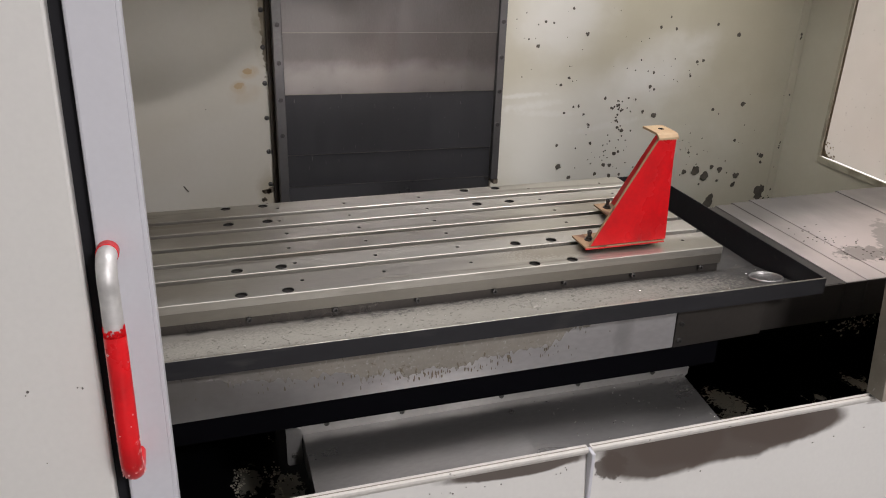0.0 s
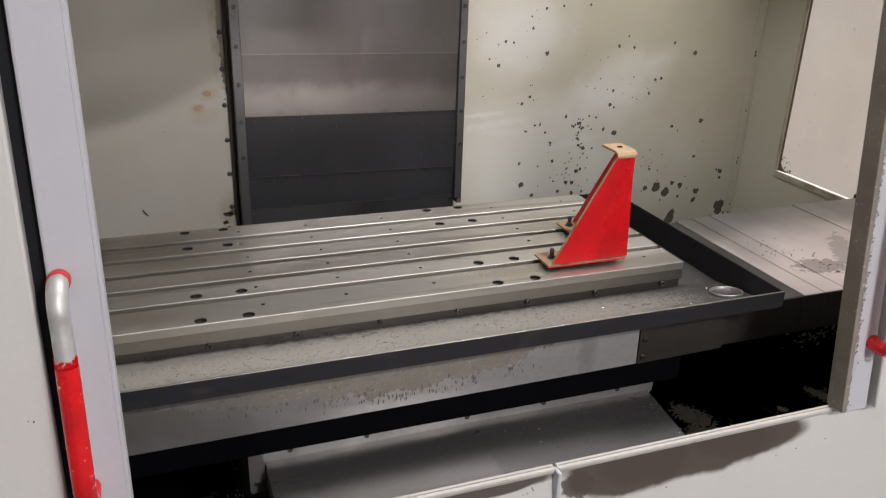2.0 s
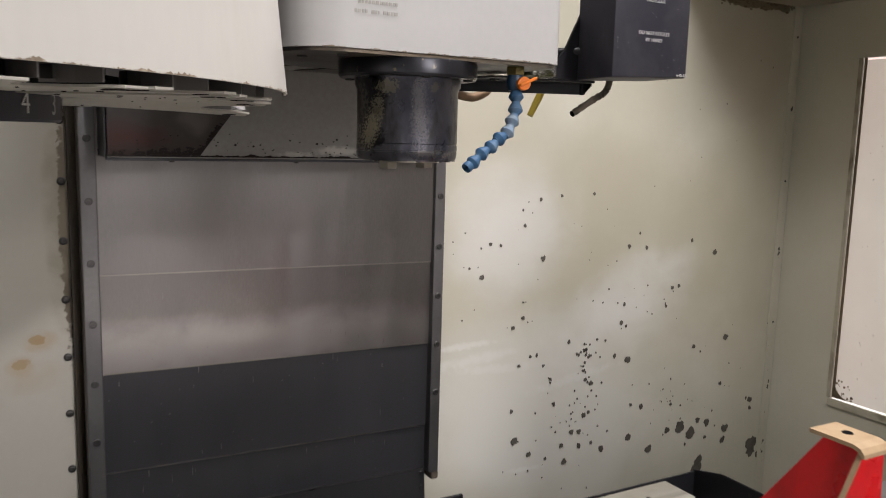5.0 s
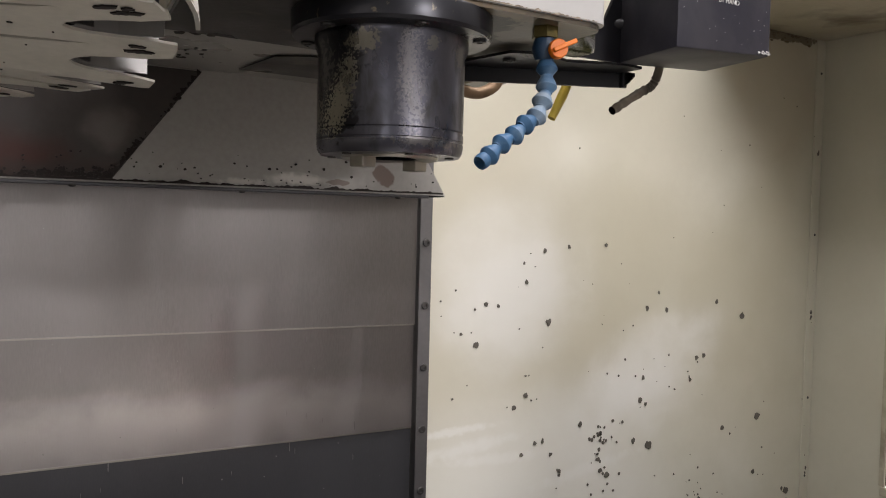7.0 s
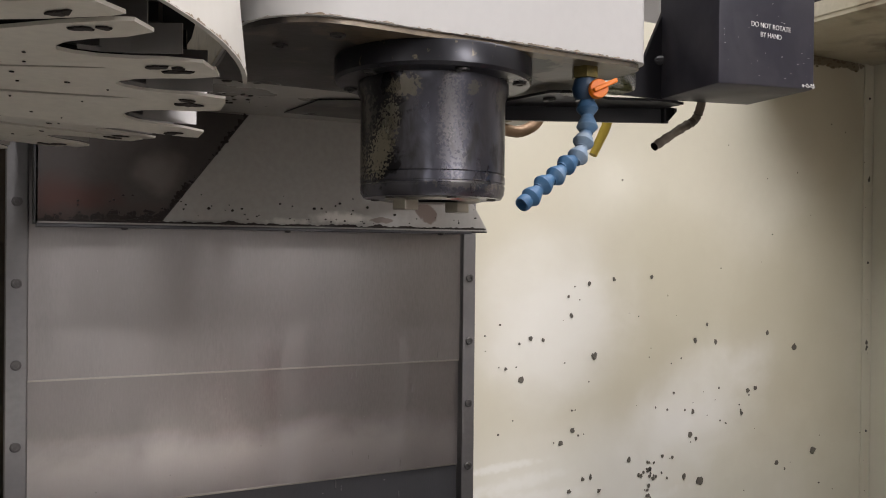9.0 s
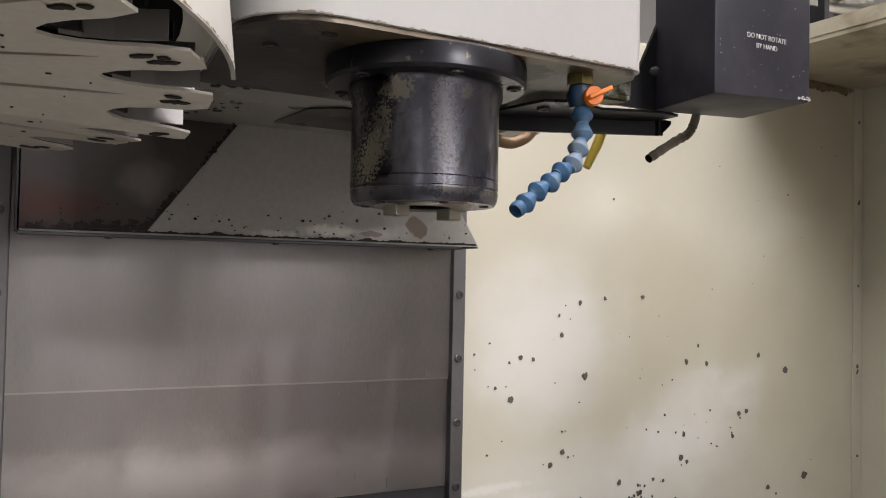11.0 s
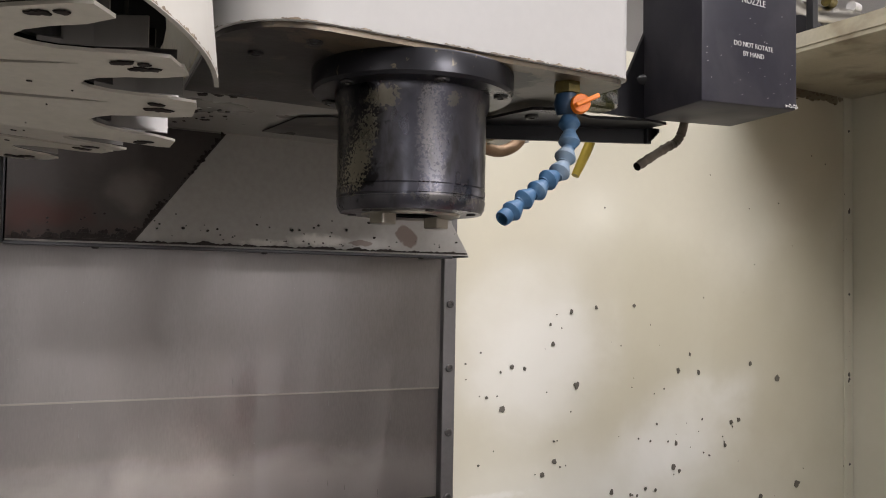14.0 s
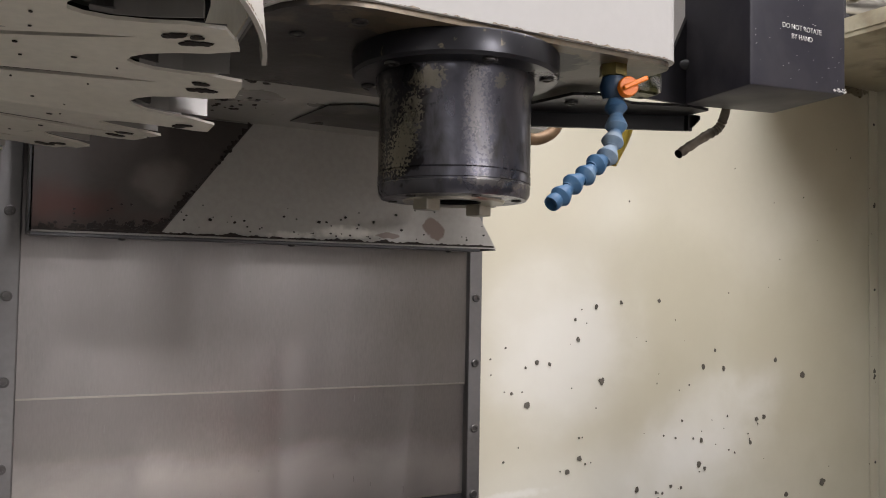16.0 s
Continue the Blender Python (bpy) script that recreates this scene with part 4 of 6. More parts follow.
        blotch(b2, o, d.cross(V), V, 0.0007 + 0.0022 * q.random() ** 2, q, 7)
    tagged(part("worn_flecks", b2, "pink_wear", handle, "pale specks worn through the red dip"), kind="stuff")
    return leaf


left_leaf = door_leaf("door_left", -1, -0.476, 1.15)
bm = bmesh.new()
for x, z, r in ((-0.638, 1.035, 0.0022), (-0.641, 1.030, 0.0010), (-0.574, 1.030, 0.0016), (-0.580, 1.032, 0.0010), (-0.66, 1.31, 0.0012), (-0.63, 0.93, 0.0009)):
    blotch(bm, (x, door_y(z) - 0.0368, z), U, V, r, rng, 8)
tagged(part("door_nicks", bm, "worn", left_leaf, "small dark nicks in the door paint"), kind="stuff")
door_leaf("door_right", 1, 0.788, 1.0)
bm = bmesh.new()
leaning(bm, -1.7, 1.9, YD - 0.03, YD + 0.02, 2.25, 2.6)
structure("door_header", bm, "door_cream", "cream sheet header above the doors", "panel")

# ================= column way cover =================
YC = 1.083
column = thing("column_way_cover", "gray steel telescoping column cover with bolted side strips", "way cover")
SEG = ((1.72, 1.244, 0.000, "cover"), (1.246, 1.061, 0.004, "cover_lit_band"), (1.063, 0.870, 0.008, "cover_dark"), (0.872, 0.765, 0.012, "cover_dark"))
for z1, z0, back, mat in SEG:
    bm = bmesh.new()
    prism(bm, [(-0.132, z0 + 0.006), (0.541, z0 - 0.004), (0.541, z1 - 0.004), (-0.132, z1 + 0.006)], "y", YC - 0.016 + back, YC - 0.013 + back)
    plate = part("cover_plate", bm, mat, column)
    bm = bmesh.new()
    prism(bm, [(-0.131, z0 + 0.0035), (0.540, z0 - 0.0065), (0.540, z0 - 0.004), (-0.131, z0 + 0.006)], "y", YC - 0.0168 + back, YC - 0.0115 + back)
    # Brighter steel on the lip stands for the seam's edge highlight.
    part("plate_lip", bm, "cover" if mat == "cover_dark" else "steel_side", plate, "lower lip of the plate, brightened as an edge highlight")
for x0, x1, name in ((-0.158, -0.130, "side_strip"), (0.543, 0.568, "side_strip")):
    strip = part(name, box(bmesh.new(), x0, x1, YC - 0.024, YC + 0.03, 0.755 if x0 > 0 else 0.70, 1.75, 0.002), "strip", column, "narrow steel side strip")
    screws("strip_screw", strip, [((x0 + x1) / 2, YC - 0.024, 1.382 + 0.1095 * k) for k in range(-4, 4)], (0, -1, 0), 0.0068, 0.0028, cap_screw, "strip_screw")
rng = random.Random(23)
bm = bmesh.new()
for k in range(34):
    z0 = rng.choice((1.244, 1.061, 1.061, 0.870))
    back = {1.244: 0.004, 1.061: 0.008, 0.870: 0.012}[z0]
    x = rng.choice((rng.uniform(0.30, 0.54), rng.uniform(-0.12, 0.10), rng.uniform(-0.1, 0.5)))
    up = rng.random() < 0.35
    z = z0 + (rng.uniform(0.01, 0.05) if up else -rng.uniform(0.008, 0.045)) - 0.0146 * (x - 0.21)
    blotch(bm, (x, YC - 0.0163 + back - (0.004 if up else 0.0), z), U, V, rng.uniform(0.002, 0.009), rng, 7, rng.uniform(0.03, 0.09))
for k in range(60):
    x, z = rng.uniform(-0.12, 0.545), rng.uniform(0.78, 1.43)
    back = 0.0 if z > 1.25 else 0.004 if z > 1.07 else 0.008 if z > 0.875 else 0.012
    blotch(bm, (x, YC - 0.0163 + back, z), U, V, rng.uniform(0.0004, 0.0012), rng, 6)
tagged(part("scratch_marks", bm, "scratch", column, "pale scratches and dried specks on the cover plates"), kind="stuff")
bm = bmesh.new()
box(bm, -0.172, -0.158, YC + 0.02, YC + 0.05, 0.6, 1.75)
part("side_gap", bm, "gap_crust", column, "brown caked gap beside the strip")
bm = bmesh.new()
prism(bm, [(YC - 0.003, 0.772), (YC + 0.001, 0.772), (YC - 0.012, 0.62), (YC - 0.016, 0.62)], "x", -0.150, 0.543)
part("lower_apron", bm, "foot_steel", column, "bright steel plate at the foot of the cover")
screws("strip_screw", column, [(0.534, YC - 0.006, z) for z in (0.752, 0.716)], (0, -1, 0), 0.0055, 0.003, cap_screw, "strip_screw")
part("seal_tab", box(bmesh.new(), 0.553, 0.572, YC - 0.02, YC + 0.03, 0.735, 0.7545, 0.004), "grime_tube", column, "grimy seal tab below the strip")
wiper = thing("rear_wiper_rail", "black rear rail at the column foot with a yellow strip", "rail")
bm = bmesh.new()
box(bm, -0.19, 0.562, 0.936, 0.944, 0.60, 0.752, 0.001)
box(bm, -0.19, 0.548, 0.850, 0.936, 0.60, 0.744, 0.002)
part("rail", bm, "black", wiper)
for x0, x1, turn, dy in ((-0.20, 0.122, -3.6, 0.002), (0.125, 0.49, -2.6, -0.001)):
    m = Matrix.Translation(((x0 + x1) / 2, 0.878 + dy - 0.052 * ((x0 + x1) / 2 - 0.15), 0.7455)) @ Matrix.Rotation(radians(turn), 4, "Z")
    part("yellow_strip", box(bmesh.new(), -(x1 - x0) / 2, (x1 - x0) / 2, -0.0065, 0.0065, -0.0012, 0.0030, 0.0008, m), "yellow", wiper, "worn yellow plastic wiper strip")
screws("rail_screw", wiper, [(0.548, 0.936, 0.735), (0.40, 0.936, 0.728)], (0, -1, 0), 0.0055)

# ================= table, tray and covers =================
TX0, TX1, TY0, TY1, TZ = -0.70, 0.673, -0.005, 0.472, 0.950
SLOTS = [0.087 + 0.077 * k for k in range(5)]
table = thing("machine_table", "oily ground-steel machine table with five T-slots and drilled holes", "machine table")
HOLES = [(x, y) for x in (-0.349, -0.264, 0.234, 0.318) for y in (0.010, 0.115, 0.360, 0.458)]
edges = [TY0] + [e for s in SLOTS for e in (s - 0.009, s + 0.009)] + [TY1]


def land(x0, x1, y0, y1, z0, z1, bores, c=0.0012):
    """A flat land with chamfered edges and round bores sunk into it."""
    bm = bmesh.new()

    def loop(pts):
        vs = [bm.verts.new(p) for p in pts]
        return vs, [bm.edges.new((vs[j], vs[(j + 1) % len(vs)])) for j in range(len(vs))]

    def skirt(upper, lower):
        for j in range(len(upper)):
            bm.faces.new((upper[j], upper[(j + 1) % len(upper)], lower[(j + 1) % len(upper)], lower[j]))
    rim, es = loop([(x0 + c, y0 + c, z1), (x1 - c, y0 + c, z1), (x1 - c, y1 - c, z1), (x0 + c, y1 - c, z1)])
    wells = []
    for bx, by, r, deep in bores:
        ring = [(bx + r * math.cos(2 * math.pi * j / 20), by + r * math.sin(2 * math.pi * j / 20)) for j in range(20)]
        vs, e2 = loop([(x, y, z1) for x, y in ring])
        es += e2
        wells.append((vs, ring, deep))
    bmesh.ops.triangle_fill(bm, edges=es, use_beauty=True)
    edge = [bm.verts.new(p) for p in ((x0, y0, z1 - c), (x1, y0, z1 - c), (x1, y1, z1 - c), (x0, y1, z1 - c))]
    foot = [bm.verts.new(p) for p in ((x0, y0, z0), (x1, y0, z0), (x1, y1, z0), (x0, y1, z0))]
    skirt(rim, edge)
    skirt(edge, foot)
    for vs, ring, deep in wells:
        low = [bm.verts.new((x, y, z1 - deep)) for x, y in ring]
        skirt(vs, low)
        bm.faces.new(low)
    return bm


rng = random.Random(5)
TAPPED = [(x + rng.uniform(-0.004, 0.004), y) for y in (0.045, 0.125, 0.202, 0.279, 0.356, 0.435) for x in (-0.54, -0.235, -0.075, 0.105, 0.40, 0.60)]
for k in range(6):
    y0, y1 = edges[2 * k], edges[2 * k + 1]
    bores = [(x, y, 0.0118, 0.009) for x, y in HOLES if y0 < y < y1] + [(x, y, 0.0043, 0.008) for x, y in TAPPED if y0 < y < y1 and all(abs(x - hx) > 0.018 or abs(y - hy) > 0.018 for hx, hy in HOLES)]
    part("table_land", land(TX0, TX1, y0, y1, TZ - 0.017, TZ, bores), "steel", table)
    # Dark cup in each bore, coloured for the shade inside.
    for name, r0 in (("bore", 0.0118), ("tapped_hole", 0.0043)):
        first = None
        for x, y, r, deep in bores:
            if r == r0:
                if first is None:
                    first = o = part(name, lathe(bmesh.new(), 0, 0, [(0, 0), (r * 0.985, 0), (r * 0.985, 0.0045), (r * 0.97, 0.0045), (r * 0.97, 0.0004), (0, 0.0004)], 20), "bore_shade", table)
                else:
                    o = first.copy()
                    scene.collection.objects.link(o)
                o.location = (x, y, TZ - 0.0062)
bm = bmesh.new()
box(bm, TX0, TX1, TY0 + 0.0005, TY1 - 0.0005, TZ - 0.040, TZ - 0.0175)
part("table_body", bm, "steel_side", table, "solid table body under the lands")
bm = bmesh.new()
for s in SLOTS:
    box(bm, TX0 + 0.001, TX1 - 0.0015, s - 0.0088, s + 0.0088, TZ - 0.0174, TZ - 0.0150)
part("slot_floor", bm, "slot", table)
bm = bmesh.new()
box(bm, TX0, TX1 - 0.003, TY0 + 0.004, TY1 - 0.004, TZ - 0.060, TZ - 0.040)
part("table_skirt", bm, "apron_plain", table, "dark oily skirt under the table edge")
screws("skirt_screw", table, [(x, TY0 + 0.004, TZ - 0.046) for x in (-0.497, -0.339, -0.180, -0.018, 0.143, 0.297, 0.456, 0.622)], (0, -1, 0.15), 0.0052, 0.010)

# drip tray
tray = thing("drip_tray", "black steel drip tray round the table with dried coolant film", "tray")
RX0, RX1, RY0, RY1, RZ = -0.86, 0.773, -0.202, 0.500, 0.955
FLOOR_Z, RISE = 0.890, 0.032


def tray_z(y):
    """Height of the tray floor: level under the table, rising to the front lip."""
    return FLOOR_Z + RISE * max(0.0, y / RY0)


bm = bmesh.new()
prism(bm, [(RY0, FLOOR_Z + RISE), (0.0, FLOOR_Z), (RY1, FLOOR_Z), (RY1, 0.887), (0.0, 0.887), (RY0, FLOOR_Z + RISE - 0.002)], "x", RX0, RX1)
tray_floor = part("tray_floor", bm, "tray_floor", tray, "dark wet tray floor crusted with pale dried coolant")
bm = bmesh.new()
for k in range(650):
    x = rng.uniform(-0.5, 0.62)
    y = rng.gauss(-0.075 if x > 0.05 else -0.11, 0.034)
    if -0.196 < y < -0.012:
        blotch(bm, (x, y, tray_z(y) + 0.0009), Vector((1, 0, 0)), Vector((0, 0.985, -0.157)), rng.uniform(0.0004, 0.0013), rng, 6, rng.uniform(0.8, 2.6))
tagged(part("coolant_crust", bm, "crust", tray_floor, "curled pale flakes of dried coolant"), kind="stuff")
front_lip = part("front_lip", box(bmesh.new(), RX0, RX1, RY0 - 0.003, RY0, 0.921, RZ, 0.0008), "tray_lip", tray)
part("lip_edge", box(bmesh.new(), RX0, RX1 - 0.002, RY0 - 0.0034, RY0 + 0.0004, RZ - 0.0004, RZ + 0.0012, 0.0005), "steel_side", front_lip, "bright rubbed top edge")
part("side_lip", prism(bmesh.new(), [(RY0, 0.921), (0.0, 0.886), (RY1, 0.886), (RY1, 0.940), (0.44, RZ), (RY0, RZ)], "x", RX1 - 0.003, RX1), "tray", tray)
part("rear_lip", box(bmesh.new(), 0.50, RX1, RY1 - 0.003, RY1, 0.886, 0.938), "tray", tray)
bm = bmesh.new()
seat = Matrix.Translation((0.728, -0.090, tray_z(-0.09))) @ Matrix.Rotation(math.atan(RISE / RY0), 4, "X")
lathe(bm, 0, 0, [(0.0345, -0.002), (0.0352, 0.005), (0.0338, 0.0065), (0.0322, 0.005), (0.0315, 0.0012)], 32, m=seat)
drain_ring = part("drain_ring", bm, "flange_steel", tray, "turned steel drain ring", 40)
part("drain_well", lathe(bmesh.new(), 0, 0, [(0.0, 0.0010), (0.018, 0.0010), (0.0316, 0.0012)], 32, m=seat), "lower_steel", drain_ring, "wet steel drain cover")
bm = bmesh.new()
for k in range(70):
    x, y = rng.uniform(-0.4, 0.76), rng.uniform(-0.195, -0.02)
    if rng.random() < 0.3:
        x, y = rng.uniform(0.685, 0.765), rng.uniform(-0.15, 0.4)
    a = rng.uniform(0, 3.14)
    d = Vector((math.cos(a), math.sin(a), 0)) * rng.uniform(0.001, 0.0028)
    z = tray_z(y) + 0.0014
    tube(bm, [Vector((x, y, z)) - d, Vector((x, y, z + 0.001)), Vector((x, y, z)) + d], 0.0005, 4)
tagged(part("swarf", bm, "swarf", tray, "scattered bright metal chips"), kind="stuff")

# saddle apron below the tray
apron = thing("saddle_apron", "steel saddle apron with a dried coolant tide mark", "apron")
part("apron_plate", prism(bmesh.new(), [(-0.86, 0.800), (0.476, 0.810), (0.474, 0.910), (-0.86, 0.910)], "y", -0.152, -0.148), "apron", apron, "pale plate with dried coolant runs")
bm = bmesh.new()
line = []
for k in range(480):
    x = -0.50 + 0.0018 * k
    reach = 0.040 * min(1.0, (x + 0.50) / 0.12) + 0.030 * math.exp(-((x + 0.02) / 0.20) ** 2) - 0.05 * max(0.0, x - 0.20) / 0.16
    z = 0.909 - min(0.1065, max(0.002, reach + 0.012 * noise.noise((22 * x, 3.1, 0)) + 0.010 * noise.noise((90 * x, 5.3, 0)) + 0.045 * (0.5 + noise.noise((31 * x, 1.7, 0))) * max(0.0, noise.noise((150 * x, 8.7, 0))) ** 1.5))
    line.append((bm.verts.new((x, -0.1524, 0.909)), bm.verts.new((x, -0.1524, z)), bm.verts.new((x, -0.1519, z - 0.0006))))
for p, q in zip(line, line[1:]):
    bm.faces.new((p[0], p[1], q[1], q[0]))
    bm.faces.new((p[1], p[2], q[2], q[1]))
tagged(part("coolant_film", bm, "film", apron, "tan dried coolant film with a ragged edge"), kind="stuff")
bm = bmesh.new()
for k in range(150):
    x = rng.gauss(-0.02, 0.15)
    if -0.48 < x < 0.34:
        z = 0.852 - 0.020 * math.exp(-((x + 0.02) / 0.2) ** 2) + rng.gauss(0, 0.009)
        blotch(bm, (x, -0.1526 - 0.0003 * rng.random(), max(z, 0.822)), Vector((1, 0, 0)), Vector((0, 0, 1)), rng.uniform(0.0012, 0.0050), rng, 9, rng.uniform(0.15, 0.4))
tagged(part("drip_crust", bm, "drip", apron, "brownish dried coolant drips"), kind="stuff")
bm = bmesh.new()
prism(bm, [(0.4775, 0.810), (0.683, 0.814), (0.683, 0.906), (0.4765, 0.906)], "y", -0.154, -0.150)
part("apron_end", bm, "apron_plain", apron, "darker end plate")
screws("apron_screw", apron, [(0.487, -0.154, z) for z in (0.864, 0.826)], (0, -1, 0), 0.005)
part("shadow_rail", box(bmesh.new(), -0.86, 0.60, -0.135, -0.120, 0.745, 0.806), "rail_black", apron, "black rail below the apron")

# sloping lower way cover, a low gable of stacked plates
lower = thing("lower_way_cover", "dark steel sloping lower cover with stacked front lips", "way cover")
LX0, LXM, LX1 = -0.272, 0.127, 0.532
part("flange", prism(bmesh.new(), rounded(LX0 - 0.024, LX1 + 0.012, 0.715, 0.7565, 0.012), "y", -0.128, -0.124), "flange_steel", lower, "upright bolted flange")
bm = bmesh.new()
prism(bm, rounded(LX0 - 0.024, LX0 + 0.004, 0.660, 0.74, 0.006), "y", -0.131, -0.128)
part("flange_tab", bm, "flange_steel", lower)


def gable(bm, x0, xm, x1, y0, y1, zb, zf, zr, th):
    """A sheet from the flange to the front that rises to a ridge in the middle."""
    t = bmesh.new()
    n = 10
    corner = lambda x: zb + 0.003 * (1 - abs(x))
    crest = lambda x: zf + (zr - zf) * (1 - abs(x)) - 0.003 * max(0.0, x)
    grid = []
    for i in range(2 * n + 1):
        u = i / n - 1
        x = xm + u * ((xm - x0) if u < 0 else (x1 - xm))
        grid.append([t.verts.new((x, y1 + (y0 - y1) * j / n, corner(u) + (crest(u) - corner(u)) * j / n)) for j in range(n + 1)])
    for i in range(2 * n):
        for j in range(n):
            t.faces.new((grid[i][j], grid[i + 1][j], grid[i + 1][j + 1], grid[i][j + 1]))

    def drop(line, deep):
        low = [t.verts.new(v.co - Vector((0, 0, deep))) for v in line]
        for p, q, r, w in zip(line, line[1:], low[1:], low):
            t.faces.new((p, q, r, w))
    drop([g[n] for g in grid], th)
    drop(grid[0], 0.05)
    drop(grid[-1], 0.05)
    merge(bm, t)
    return bm


part("top_plate", gable(bmesh.new(), LX0 + 0.006, LXM, LX1, -0.302, -0.128, 0.722, 0.701, 0.723, 0.004), "lower_steel", lower, "sloping plate with a centre fold")
for k in range(3):
    part("stacked_lip", gable(bmesh.new(), LX0 + 0.008, LXM, LX1 + 0.006 * k, -0.304 - 0.008 * k, -0.20, 0.700 - 0.010 * k, 0.690 - 0.011 * k, 0.712 - 0.011 * k, 0.003), "lower_steel", lower)
screws("cover_screw", lower, [(x, -0.129, 0.741) for x in (-0.222, -0.08, 0.12, 0.285, 0.455)] + [(-0.283, -0.131, 0.682)], (0, -1, 0), 0.005, 0.004)
screws("ridge_screw", lower, [(0.128, -0.165, 0.724)], (0, 0, 1), 0.006, 0.004)
bm = bmesh.new()
for k in range(60):
    x, f = rng.uniform(0.14, 0.52), rng.random()
    y = -0.13 - 0.165 * f
    a = rng.uniform(0, 3.14)
    d = Vector((math.cos(a), math.sin(a), 0)) * rng.uniform(0.001, 0.003)
    tube(bm, [Vector((x, y, 0.7275 - 0.012 * f)) - d, Vector((x, y, 0.7285 - 0.012 * f)), Vector((x, y, 0.7275 - 0.012 * f)) + d], 0.0005, 4)
tagged(part("swarf", bm, "swarf", lower), kind="stuff")

# right-hand telescoping way cover
rway = thing("side_way_cover", "steel telescoping way cover beside the table, splashed and scratched", "way cover")
for k, (x0, x1, mat) in enumerate(((0.62, 0.955, "way"), (0.945, 1.01, "way_pale_lit"), (1.00, 1.07, "way_pale_lit"), (1.06, 1.37, "way_pale_lit"), (1.36, 1.768, "way_pale_lit"))):
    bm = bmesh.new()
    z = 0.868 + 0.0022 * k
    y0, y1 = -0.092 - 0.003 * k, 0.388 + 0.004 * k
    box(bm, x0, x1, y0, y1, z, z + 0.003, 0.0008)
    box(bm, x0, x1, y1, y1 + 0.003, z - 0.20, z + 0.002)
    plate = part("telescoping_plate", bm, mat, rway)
    part("plate_skirt", box(bmesh.new(), x0, x1, y0 - 0.003, y0, z - 0.088, z + 0.002), "apron_plain", plate, "dark oily front skirt")
bm = bmesh.new()
for k in range(60):
    f = rng.random()
    x, y = 1.02 + 0.13 * f + rng.gauss(0, 0.012), 0.16 - 0.17 * f + rng.gauss(0, 0.05)
    blotch(bm, (x, y, 0.8790), U, Vector((0, 1, 0)), rng.uniform(0.0006, 0.0026), rng, 7, rng.uniform(0.5, 2.0))
tagged(part("oily_chips", bm, "chip", rway, "dark oily chips on the plates"), kind="stuff")

# red fixture bolted to the table
fixture = thing("angle_fixture", "red painted sheet-steel angle fixture clamped to the table", "fixture")
part("base_plate", prism(bmesh.new(), [(0.357, 0.030), (0.545, 0.030), (0.545, 0.262), (0.495, 0.262), (0.495, 0.150), (0.478, 0.112), (0.440, 0.099), (0.357, 0.096)], "z", 0.9595, 0.964, 0.0008), "tan", fixture, "bare tan-stained base plate")
part("base_edge", box(bmesh.new(), 0.3575, 0.5450, 0.0290, 0.0305, 0.9580, 0.9605, 0.0004), "red", fixture, "red paint left on the plate's front edge")
for yy, nm in ((0.030, "front_plate"),):
    part(nm, prism(bmesh.new(), [(0.368, 0.965), (0.548, 0.965), (0.536, 1.186), (0.530, 1.194), (0.500, 1.194)], "y", yy, yy + 0.006, 0.001), "red", fixture, "tapered red front plate")
part("back_plate", prism(bmesh.new(), [(0.036, 0.965), (0.256, 0.965), (0.092, 1.196), (0.036, 1.196)], "x", 0.537, 0.5425, 0.0008), "red", fixture, "red rear plate")
bm = bmesh.new()
prism(bm, [(0.092, 1.1965), (0.092, 1.2010), (0.040, 1.2010), (0.031, 1.1982), (0.0265, 1.1930), (0.0258, 1.1885), (0.0295, 1.1885), (0.033, 1.1935), (0.040, 1.1965)], "x", 0.494, 0.540)
part("top_tab", bm, "tan_pale", fixture, "bent tan top tab")
bm = bmesh.new()
lathe(bm, 0.520, 0.064, [(0, 1.2015), (0.0062, 1.2015), (0.0064, 1.2008)], 12)
part("tab_hole", bm, "dark", fixture)
part("bare_edge", prism(bmesh.new(), [(0.3672, 0.9655), (0.3682, 0.9655), (0.5004, 1.1935), (0.4994, 1.1940)], "y", 0.0300, 0.0362), "tan", fixture, "bare tan cut edge of the front plate")
for x, y in ((0.383, 0.066), (0.515, 0.232)):
    bm = bmesh.new()
    lathe(bm, x, y, [(0, 0.964), (0.0100, 0.964), (0.0100, 0.9665), (0.0064, 0.9665), (0.0064, 0.9715), (0.0040, 0.972), (0.0040, 0.978), (0.0052, 0.9783), (0.0052, 0.984), (0.0046, 0.985), (0.0028, 0.985), (0.0028, 0.981), (0, 0.981)], 14)
    part("clamp_stud", bm, "bolt", fixture, "oily clamp stud and washer", 40)
for x, y in ((0.383, 0.060), (0.50, 0.050), (0.520, 0.230)):
    part("spacer", box(bmesh.new(), x - 0.012, x + 0.012, y - 0.010, y + 0.010, TZ + 0.0005, 0.958, 0.001), "bolt", fixture)

# ================= head, hood and spindle =================
SX, SY = 0.186, 0.494
head_ = thing("headstock", "white painted spindle head casting with chipped lower edge", "spindle head")
outline = [(0.021, 0.668), (0.372, 0.668)] + [(0.372 - 0.020 + 0.020 * math.cos(radians(a)), 0.411 + 0.020 - 0.020 * math.sin(radians(a))) for a in range(0, 91, 15)] \
    + [(0.004 + 0.07 - 0.07 * math.sin(radians(a)), 0.411 + 0.07 - 0.07 * math.cos(radians(a))) for a in range(0, 91, 15)]
bm = bmesh.new()
prism(bm, outline, "z", 1.6085, 2.6)
